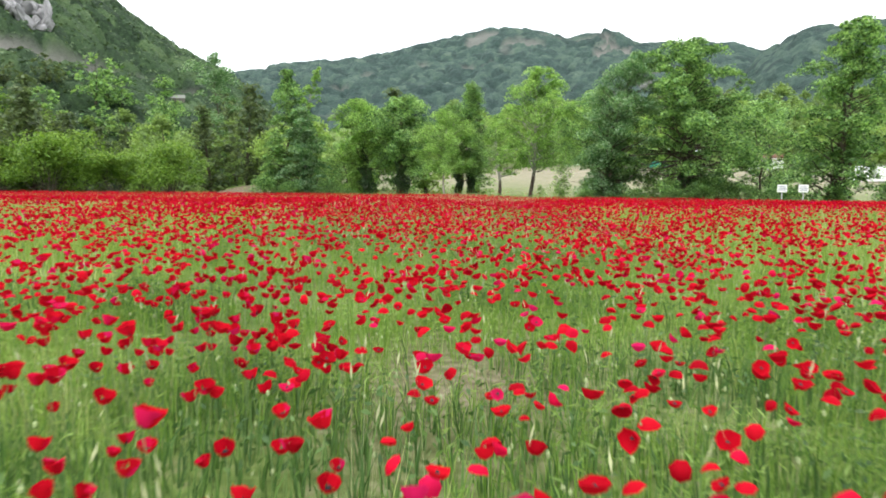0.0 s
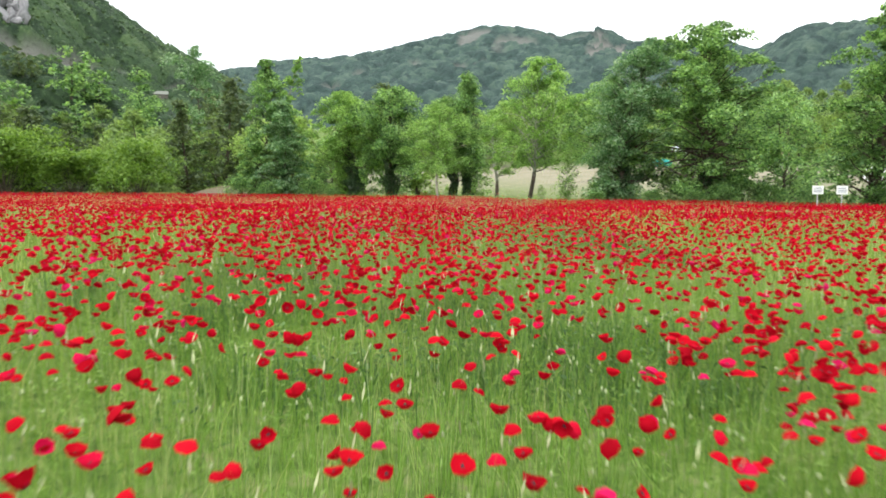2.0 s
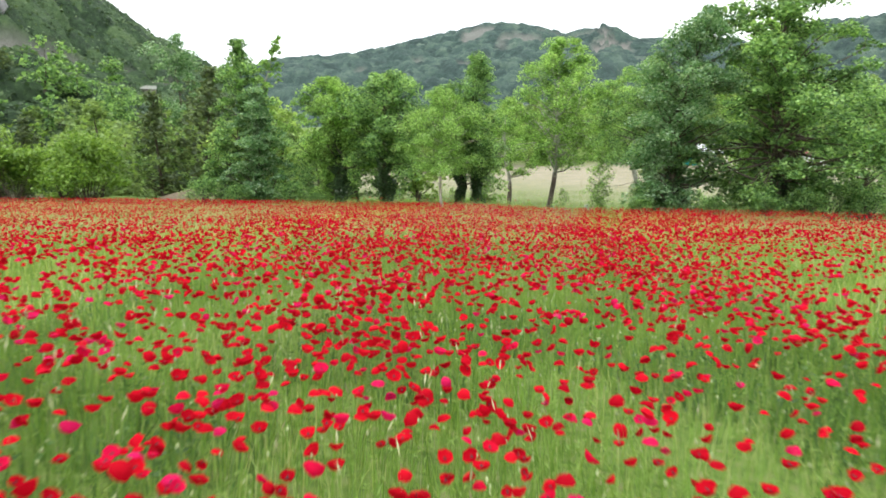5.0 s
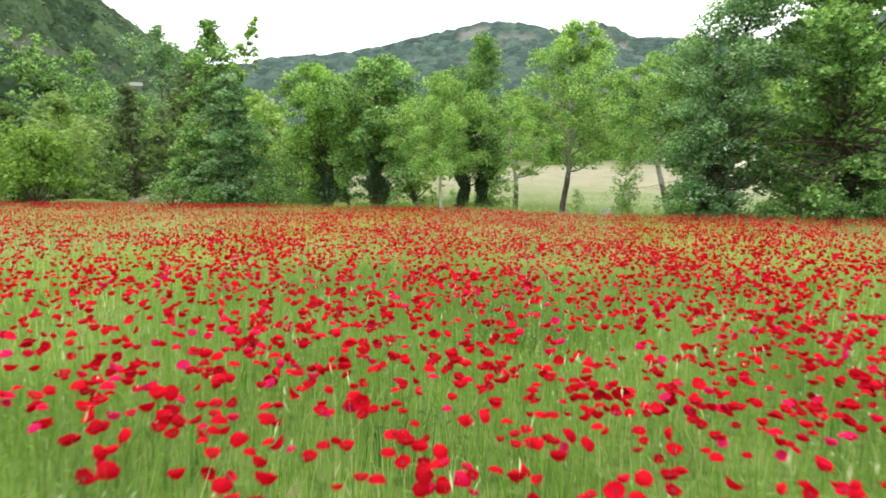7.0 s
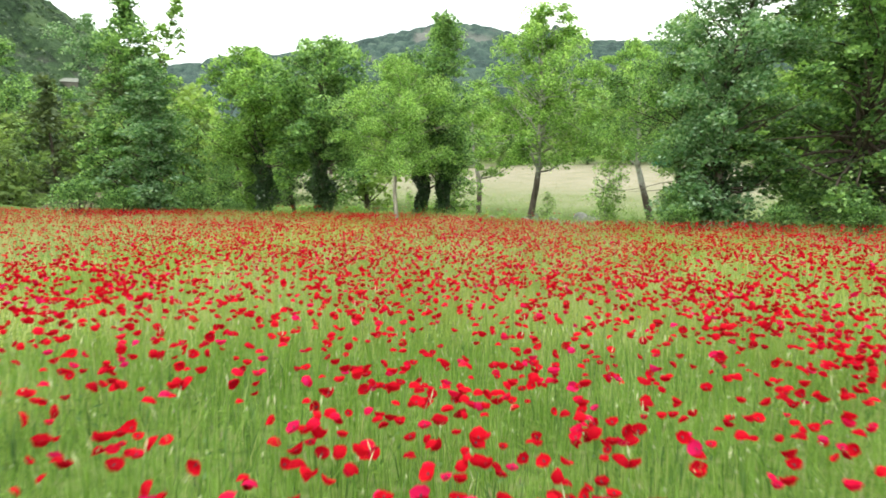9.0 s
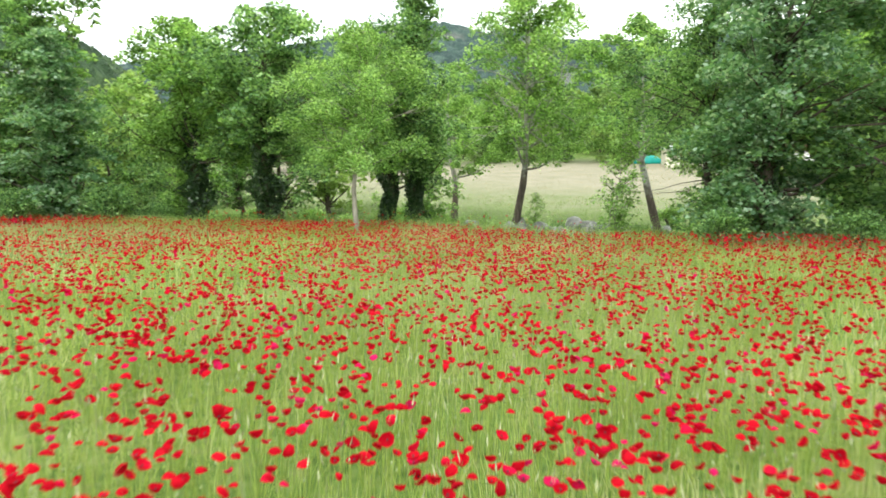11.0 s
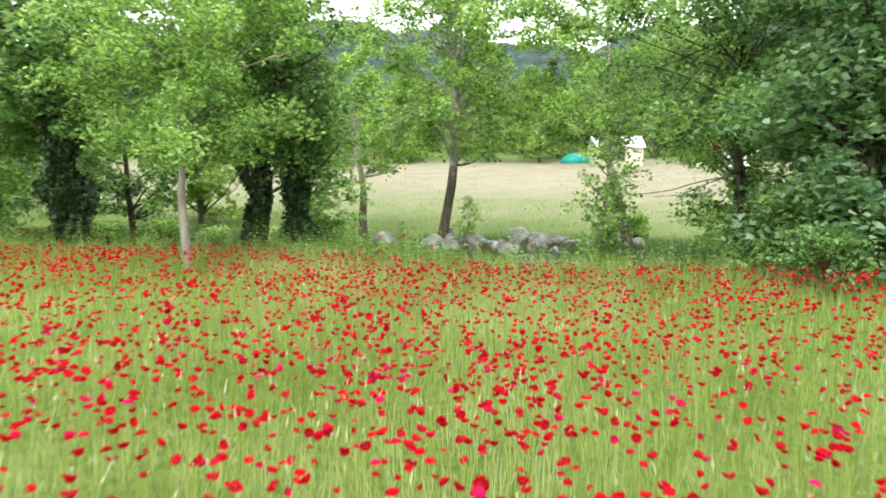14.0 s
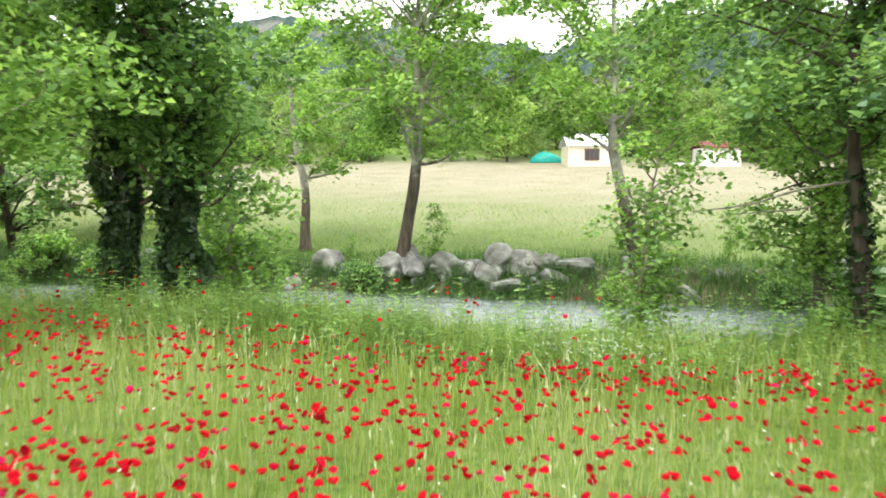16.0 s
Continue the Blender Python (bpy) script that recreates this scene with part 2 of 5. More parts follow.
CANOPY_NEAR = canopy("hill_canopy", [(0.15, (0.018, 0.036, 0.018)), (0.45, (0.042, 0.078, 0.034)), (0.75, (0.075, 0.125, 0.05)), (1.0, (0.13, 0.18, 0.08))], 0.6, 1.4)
# distant greens shifted to blue: haze put into the base colour
CANOPY_HAZED = canopy("hazed_ridge_canopy", [(0.15, (0.03, 0.054, 0.05)), (0.5, (0.056, 0.095, 0.08)), (0.8, (0.088, 0.136, 0.105)), (1.0, (0.14, 0.185, 0.14))], 0.13, 6.0)
BARK_DARK = barky("dark_bark", [(0.3, (0.035, 0.028, 0.02)), (0.7, (0.13, 0.105, 0.08))])
def plane_bark(name, change):
    """Dark rough bark below, flaking to pale grey above the height given."""
    m = barky(name, [(0.3, (0.05, 0.04, 0.03)), (0.7, (0.15, 0.12, 0.095))])
    n, l = m.node_tree.nodes, m.node_tree.links
    p = n["Principled BSDF"]
    dark = p.inputs["Base Color"].links[0].from_socket
    tc, sep, nz = n.new("ShaderNodeTexCoord"), n.new("ShaderNodeSeparateXYZ"), noise_node(n, l, 2.5, 4)
    l.new(tc.outputs["Object"], sep.inputs[0])
    wave, reach, mix = n.new("ShaderNodeMath"), n.new("ShaderNodeMapRange"), n.new("ShaderNodeMix")
    wave.operation, wave.inputs[1].default_value = "MULTIPLY_ADD", 2.4
    l.new(nz.outputs["Fac"], wave.inputs[0])
    l.new(sep.outputs["Z"], wave.inputs[2])
    reach.inputs["From Min"].default_value, reach.inputs["From Max"].default_value = change + 0.9, change + 1.8
    l.new(wave.outputs[0], reach.inputs["Value"])
    pale = ramp_of(n, [(0.35, (0.24, 0.22, 0.18)), (0.6, (0.46, 0.44, 0.39))])
    l.new(nz.outputs["Fac"], pale.inputs["Fac"])
    mix.data_type = "RGBA"
    l.new(reach.outputs["Result"], mix.inputs["Factor"])
    l.new(dark, mix.inputs["A"])
    l.new(pale.outputs["Color"], mix.inputs["B"])
    l.new(mix.outputs["Result"], p.inputs["Base Color"])
    return m


BARK_PLANE, BARK_FORK = plane_bark("plane_bark", 4.3), plane_bark("flaking_bark", 2.9)
BARK_PALE = barky("pale_bark", [(0.3, (0.16, 0.14, 0.11)), (0.55, (0.32, 0.29, 0.24)), (0.75, (0.45, 0.42, 0.36))], 3.0, 0.4)
GRASS = foliage("field_grass", [(0.0, (0.10, 0.205, 0.036)), (0.5, (0.18, 0.335, 0.066)), (0.85, (0.27, 0.435, 0.12)), (1.0, (0.41, 0.49, 0.225))], 0.52, 0.6, 0.2, 0.42, 0.6, (1.3, 1.15, 0.7))
UNDER = foliage("feathery_leaves", [(0.0, (0.085, 0.165, 0.04)), (0.5, (0.18, 0.295, 0.075)), (1.0, (0.31, 0.44, 0.15))], 0.5, 0.6, 0.2, 0.5, 0.8)
WEED = foliage("weed_leaves", [(0.0, (0.045, 0.11, 0.028)), (0.6, (0.085, 0.18, 0.051)), (1.0, (0.15, 0.27, 0.08))], 0.36, patch=0.1)
DOCK = foliage("dark_weed_leaves", [(0.0, (0.045, 0.10, 0.03)), (0.6, (0.085, 0.17, 0.05)), (1.0, (0.15, 0.255, 0.08))], 0.36, patch=0.1)
STEM = foliage("green_stem", [(0.0, (0.10, 0.17, 0.051)), (1.0, (0.20, 0.30, 0.102))], 0.2)
PETAL_STOPS = [(0.0, (0.34, 0.002, 0.010)), (0.45, (0.48, 0.003, 0.014)), (0.80, (0.60, 0.006, 0.019)), (0.9, (0.60, 0.006, 0.05)), (1.0, (0.60, 0.014, 0.11))]
PETAL = foliage("poppy_petals", PETAL_STOPS, 0.3, 0.7, 0.05, 0.03, 0.5, (1.0, 0.8, 0.9))
GRASS_LATE = foliage("ripening_field_grass", [(0.0, (0.15, 0.225, 0.048)), (0.45, (0.29, 0.375, 0.10)), (0.8, (0.395, 0.485, 0.17)), (1.0, (0.56, 0.58, 0.36))], 0.5, 0.6, 0.2, 0.4, 0.35)
STRAW = foliage("dry_meadow_grass", [(0.0, (0.20, 0.22, 0.105)), (0.4, (0.30, 0.275, 0.175)), (1.0, (0.42, 0.37, 0.265))], 0.55, 0.7, 0.1, 0.4, 0.12)
BARK_MID = barky("grey_brown_bark", [(0.3, (0.07, 0.06, 0.045)), (0.7, (0.21, 0.185, 0.15))])
SEED = plain("pale_seed_head", (0.34, 0.36, 0.19), 0.8, vary=0.3, scale=0.9)
PALE_GRASS = foliage("pale_ripe_grass", [(0.0, (0.22, 0.27, 0.10)), (0.5, (0.34, 0.36, 0.16)), (1.0, (0.46, 0.44, 0.25))], 0.4, 0.7, 0.1, 0.3, 0.2)
DAISY = plain("white_petals", (0.80, 0.80, 0.74), 0.7)
PETAL_SINGLE, n_, l_, p_ = material("single_poppy_petals", 0.7, 0.05)
info_, ramp_ = n_.new("ShaderNodeObjectInfo"), ramp_of(n_, PETAL_STOPS)
l_.new(info_.outputs["Random"], ramp_.inputs["Fac"])
l_.new(ramp_.outputs["Color"], p_.inputs["Base Color"])
tr_, mx_ = n_.new("ShaderNodeBsdfTranslucent"), n_.new("ShaderNodeMixShader")
mx_.inputs["Fac"].default_value = 0.3
l_.new(ramp_.outputs["Color"], tr_.inputs["Color"])
l_.new(p_.outputs[0], mx_.inputs[1])
l_.new(tr_.outputs[0], mx_.inputs[2])
l_.new(mx_.outputs[0], n_["Material Output"].inputs["Surface"])
BUD = plain("poppy_bud", (0.30, 0.36, 0.17), 0.7, vary=0.3, scale=0.9)
POD = plain("poppy_centre", (0.02, 0.018, 0.022), 0.7)
ROCK = barky("river_rock", [(0.25, (0.09, 0.086, 0.08)), (0.5, (0.24, 0.235, 0.225)), (0.75, (0.50, 0.495, 0.48))], 2.2, 0.8, 1.0)
CLIFF = barky("cliff_rock", [(0.3, (0.13, 0.13, 0.135)), (0.55, (0.26, 0.255, 0.26)), (0.75, (0.36, 0.355, 0.36))], 3.0, 1.0, 2.5)


# ---- lie of the land ----
RIVER, ACROSS, DOWN = np.array([17.4, 84.0]), np.array([0.526, 0.850]), np.array([0.850, -0.526])
WATER_Z = -1.62


def offset(x, y):
    """Metres beyond the river's middle line, and metres along it."""
    u, v = np.asarray(x, float) - RIVER[0], np.asarray(y, float) - RIVER[1]
    return u * ACROSS[0] + v * ACROSS[1], u * DOWN[0] + v * DOWN[1]


def spot(n, s):
    return tuple(RIVER + n * ACROSS + s * DOWN)


def field_edge(x, y):
    """Above zero inside the poppy field, in metres from its edge."""
    n, s = offset(x, y)
    wob = 1.6 * (lattice(x, y, 9, 5) - 0.5)
    return np.minimum(-14.6 - n, 83.5 - np.asarray(y, float)) + wob


def lane(y):
    """The middle of the strip that the walk follows."""
    return np.interp(y, [0, 20, 45, 75], [0.2, 1.8, 4.9, 14.0])


def land(x, y):
    n, s = offset(x, y)
    u = np.asarray(x, float) - lane(y)
    swell = 0.24 * np.exp(-(((np.asarray(y, float) - 29) / 13) ** 2)) - 0.055 * u * np.exp(-((u / 5) ** 2)) * smooth(10, 20, y)
    n = n + 1.6 * (lattice(s, 0 * s, 7, 8) - 0.5)
    bank = -2.2 * smooth(-12.6, -4.6, n) * (1 - smooth(0.6, 5.2, n)) - 0.9 * smooth(0.6, 5.2, n)
    meadow = 0.098 * np.clip(n - 11, 0, 66) + 0.13 * np.clip(n - 77, 0, 240) + 0.02 * np.clip(n - 317, 0, 900)
    left = np.clip(-np.asarray(x, float) - 18, 0, 60) / 60
    bank = bank * (1 - 0.7 * smooth(0, 0.5, left))
    bumps = 0.16 * (fractal(x, y, 6, 20) - 0.5) + 0.5 * (lattice(x, y, 30, 24) - 0.5) * smooth(5, 30, n)
    knoll = 2.2 * smooth(87, 106, y) * np.exp(-(((np.asarray(x, float) + 19) / 6.5) ** 2))
    return bank + meadow + bumps + knoll + swell


# ground: one sheet, finer near the walk, out to the horizon
def stretched(n, near, far):
    u = np.linspace(-1, 1, n)
    return near * u + (far - near) * np.sign(u) * np.abs(u) ** 5


gx, gy = stretched(215, 75, 2600) + 8, stretched(215, 75, 2600) + 55
GX, GY = np.meshgrid(gx, gy, indexing="ij")
GZ = land(GX, GY)
idx = np.arange(GX.size).reshape(GX.shape)
ground_mesh = mesh_of("ground", np.stack([GX, GY, GZ], -1).reshape(-1, 3),
                      np.stack([idx[:-1, :-1], idx[1:, :-1], idx[1:, 1:], idx[:-1, 1:]], -1).reshape(-1, 4))
gn = offset(GX, GY)[0].ravel()
cover = ground_mesh.attributes.new("cover", "FLOAT", "POINT")
cover.data.foreach_set("value", (smooth(8, 52, gn + 22 * (fractal(GX, GY, 14, 151).ravel() - 0.5)) * (1 - smooth(74, 90, gn)) * smooth(-14, 0, GX.ravel())).astype(np.float32))
soil = ground_mesh.attributes.new("bare", "FLOAT", "POINT")
WORN = ((-0.2, 3.55), (-0.6, 3.5), (2.15, 4.55), (-1.6, 6.6), (0.6, 5.3))
worn_soil = np.clip(sum(np.exp(-((GX - px) ** 2 + (GY - py) ** 2) / 0.7) for px, py in WORN), 0, 1).ravel()
soil.data.foreach_set("value", np.maximum(worn_soil, smooth(-10, -4, gn) * (1 - smooth(7.5, 10, gn))).astype(np.float32))
GROUND, n_, l_, p_ = material("ground_soil_and_turf", 0.95, 0.1)
fine, broad = noise_node(n_, l_, 7.0, 8), noise_node(n_, l_, 0.35, 5)
turf = ramp_of(n_, [(0.3, (0.05, 0.09, 0.018)), (0.52, (0.12, 0.19, 0.04)), (0.74, (0.205, 0.21, 0.095))])
dry = ramp_of(n_, [(0.30, (0.18, 0.185, 0.10)), (0.46, (0.265, 0.245, 0.17)), (0.7, (0.345, 0.305, 0.235))])
mud = ramp_of(n_, [(0.3, (0.08, 0.065, 0.04)), (0.5, (0.16, 0.13, 0.085)), (0.7, (0.28, 0.235, 0.18))])
l_.new(fine.outputs["Fac"], turf.inputs["Fac"])
mottle = n_.new("ShaderNodeMath")
mottle.operation = "MULTIPLY_ADD"
mottle.inputs[1].default_value = 0.5
halved = n_.new("ShaderNodeMath")
halved.operation = "MULTIPLY"
halved.inputs[1].default_value = 0.5
l_.new(broad.outputs["Fac"], halved.inputs[0])
l_.new(fine.outputs["Fac"], mottle.inputs[0])
l_.new(halved.outputs[0], mottle.inputs[2])
l_.new(mottle.outputs[0], dry.inputs["Fac"])
l_.new(fine.outputs["Fac"], mud.inputs["Fac"])
mixes = []
for attribute_name in ("cover", "bare"):
    at = n_.new("ShaderNodeAttribute")
    at.attribute_name = attribute_name
    mx = n_.new("ShaderNodeMix")
    mx.data_type = "RGBA"
    l_.new(at.outputs["Fac"], mx.inputs["Factor"])
    mixes.append(mx)
l_.new(turf.outputs["Color"], mixes[0].inputs["A"])
l_.new(dry.outputs["Color"], mixes[0].inputs["B"])
l_.new(mixes[0].outputs["Result"], mixes[1].inputs["A"])
l_.new(mud.outputs["Color"], mixes[1].inputs["B"])
l_.new(mixes[1].outputs["Result"], p_.inputs["Base Color"])
gb = n_.new("ShaderNodeBump")
gb.inputs["Strength"].default_value, gb.inputs["Distance"].default_value = 0.8, 0.06
l_.new(fine.outputs["Fac"], gb.inputs["Height"])
l_.new(gb.outputs["Normal"], p_.inputs["Normal"])
tagged(part("ground", ground_mesh, GROUND), "grassy field soil, river bank and dry meadow ground", "ground", kind="structure")

# river
WATER, n_, l_, p_ = material("river_water", 0.12, 0.5)
p_.inputs["Base Color"].default_value = (0.16, 0.19, 0.18, 1)
rip, mp_ = n_.new("ShaderNodeTexNoise"), n_.new("ShaderNodeMapping")
tc_ = n_.new("ShaderNodeTexCoord")
mp_.inputs["Rotation"].default_value = (0, 0, radians(31.7))
mp_.inputs["Scale"].default_value = (1.0, 3.2, 1.0)
l_.new(tc_.outputs["Object"], mp_.inputs["Vector"])
l_.new(mp_.outputs["Vector"], rip.inputs["Vector"])
rip.inputs["Scale"].default_value, rip.inputs["Detail"].default_value = 2.6, 7
foam = ramp_of(n_, [(0.38, (0.20, 0.24, 0.235)), (0.6, (0.32, 0.36, 0.36)), (0.72, (0.66, 0.69, 0.69))])
l_.new(rip.outputs["Fac"], foam.inputs["Fac"])
l_.new(foam.outputs["Color"], p_.inputs["Base Color"])
wb = n_.new("ShaderNodeBump")
wb.inputs["Strength"].default_value, wb.inputs["Distance"].default_value = 0.5, 0.06
l_.new(rip.outputs["Fac"], wb.inputs["Height"])
l_.new(wb.outputs["Normal"], p_.inputs["Normal"])
ws, wn_ = np.linspace(-70, 70, 141), np.linspace(-6.5, 6.5, 14)
WS, WN = np.meshgrid(ws, wn_, indexing="ij")
WX, WY = RIVER[0] + WN * ACROSS[0] + WS * DOWN[0], RIVER[1] + WN * ACROSS[1] + WS * DOWN[1]
idx = np.arange(WS.size).reshape(WS.shape)
water_mesh = mesh_of("water", np.stack([WX, WY, WATER_Z + 0.08 * (lattice(WX, WY, 1.3, 31) - 0.5)], -1).reshape(-1, 3),
                     np.stack([idx[:-1, :-1], idx[:-1, 1:], idx[1:, 1:], idx[1:, :-1]], -1).reshape(-1, 4))
tagged(part("water", water_mesh, WATER), "pale rippling shallow river between grassy banks", "river", kind="structure")


# ---- hills ----
def crowns(x, y, cell, seed):
    """Rounded tree tops side by side: their relief from 0 to 1, and a tone for each tree."""
    table = np.random.RandomState(seed).rand(128, 128, 4)
    i, j = np.floor(x / cell).astype(int), np.floor(y / cell).astype(int)
    best, tone = np.zeros(x.shape), np.full(x.shape, 0.3)
    for di in (-1, 0, 1):
        for dj in (-1, 0, 1):
            t = table[(i + di) % 128, (j + dj) % 128]
            dx, dy = x - (i + di + t[..., 0]) * cell, y - (j + dj + t[..., 1]) * cell
            size = cell * (0.55 + 0.5 * t[..., 2])
            dome = np.sqrt(np.clip(1 - (dx * dx + dy * dy) / size**2, 0, 1)) * (0.55 + 0.45 * t[..., 2])
            over = dome > best
            best, tone = np.where(over, dome, best), np.where(over, t[..., 3], tone)
    return best, tone


def hill(name, label, azimuths, heights, r0, r1, r2, material_, seed, rough_, cols, rows, cell, tall, cut=None):
    """A wooded hillside round the field: crest heights by bearing, foot at r0, crest at r1, back at r2."""
    az = np.radians(np.linspace(azimuths[0], azimuths[-1], cols))
    crest = np.interp(np.degrees(az), azimuths, heights)
    r = np.linspace(r0, r2, rows)
    A, R = np.meshgrid(az, r, indexing="ij")
    X, Y = R * np.sin(A), R * np.cos(A)
    rise = smooth(r0, r1, R) * 0.55 + 0.45 * np.clip((R - r0) / (r1 - r0), 0, 1)
    rise = np.where(R > r1, 1 - 0.5 * smooth(r1, r1 * 1.7, R), rise)
    Z = crest[:, None] * rise + rough_ * (fractal(X, Y, 0.16 * r1, seed) - 0.5) * np.sin(np.pi * np.clip(rise, 0, 1) * 0.92)
    bare_ = np.clip(cut(np.degrees(A), Z) if cut else 0 * Z, 0, 1)
    bare_ = np.maximum(bare_, 0.7 * smooth(0.74, 0.80, fractal(X, Y, cell * 7, seed + 5)))
    top, tone = crowns(X + 0.3 * cell * lattice(X, Y, cell * 0.4, seed), Y + 0.3 * cell * lattice(Y, X, cell * 0.4, seed), cell, seed)
    Z = Z + tall * (top + 0.22 * (lattice(X, Y, cell * 0.22, seed + 9) - 0.5)) * (1 - bare_)
    Z = np.where(R == r0, -5, Z)
    k = np.arange(X.size).reshape(X.shape)
    me = mesh_of(name, np.stack([X, Y, Z], -1).reshape(-1, 3), np.stack([k[:-1, :-1], k[1:, :-1], k[1:, 1:], k[:-1, 1:]], -1).reshape(-1, 4))
    me.attributes.new("bare", "FLOAT", "POINT").data.foreach_set("value", bare_.astype(np.float32).ravel())
    me.attributes.new("tone", "FLOAT", "POINT").data.foreach_set("value", tone.astype(np.float32).ravel())
    tagged(part(name, me, material_), label, "hill", kind="structure")
    return X, Y, Z, bare_


def hill_track(az, z):
    """A bare strip across the slope, wide on its high side and running down to a track."""
    middle, half = np.interp(az, [-26, -23, -17, -14], [35, 33, 32, 28]), np.interp(az, [-26, -20, -17, -14], [3.2, 2.4, 1.0, 0.8])
    return (1 - smooth(0.7, 1.3, np.abs(z - middle) / half)) * (1 - smooth(-13.5, -13, az))


left_hill = hill("backdrop_hill_left", "steep wooded hillside with scrub and pale rock",
                 [-50, -45, -33, -26.3, -18.9, -15.6, -13.5, -10.7, -7, -3], [186, 180, 160, 119, 77, 60, 52, 43, 26, 4],
                 150, 350, 420, CANOPY_NEAR, 41, 18, 330, 190, 6.8, 6.2, hill_track)
far_hill = hill("backdrop_hill_far", "far wooded ridge tinted blue for haze, with a few bare rocks",
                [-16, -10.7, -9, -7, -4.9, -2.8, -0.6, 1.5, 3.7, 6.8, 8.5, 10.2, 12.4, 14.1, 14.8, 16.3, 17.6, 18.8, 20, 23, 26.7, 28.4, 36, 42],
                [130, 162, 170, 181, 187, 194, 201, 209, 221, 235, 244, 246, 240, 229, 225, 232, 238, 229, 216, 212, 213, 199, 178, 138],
                600, 1200, 1300, CANOPY_HAZED, 52, 36, 350, 130, 13, 13,
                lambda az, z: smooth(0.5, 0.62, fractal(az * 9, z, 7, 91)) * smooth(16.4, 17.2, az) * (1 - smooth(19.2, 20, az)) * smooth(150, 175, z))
right_hill = hill("backdrop_hill_right", "far wooded hillside tinted blue for haze",
                  [24, 27.5, 28.4, 29.2, 30.4, 31.4, 35.2, 37, 42, 50], [50, 112, 130, 136, 147, 154, 153, 157, 160, 150], 420, 820, 900, CANOPY_HAZED, 63, 26, 170, 90, 11, 11)


# ---- woods on the hills ----
def loose_leaves(sheet, count, size, seed):
    rng = np.random.RandomState(seed)
    X, Y, Z, cut = sheet
    i, j = rng.randint(0, X.shape[0], count), (rng.rand(count) ** 0.9 * X.shape[1] * 0.86).astype(int)
    ok = cut[i, j] < 0.3
    p = np.stack([X[i, j], Y[i, j], Z[i, j]], -1)[ok] + rng.randn(ok.sum(), 3) * [0.5, 0.5, 0.3]
    pile = Pile()
    cards(pile, p, size, rng, 0.45, 0.3, 0.85)
    tagged(part("hill_leaves", pile.mesh("hill_leaves"), LEAF_WOOD), "sprays of leaves on the hillside trees", "woods", kind="stuff")


loose_leaves(left_hill, 30000, 1.0, 71)


# ---- trees ----
def limb_path(a, b, rng, bend=0.12, steps=6):
    a, b = np.asarray(a, float), np.asarray(b, float)
    t = np.linspace(0, 1, steps)[:, None]
    size = np.linalg.norm(b - a)
    p = a + (b - a) * t
    p += np.sin(np.pi * t) * rng.randn(1, 3) * bend * size + np.cumsum(rng.randn(steps, 3) * 0.02 * size, axis=0) * t
    return p


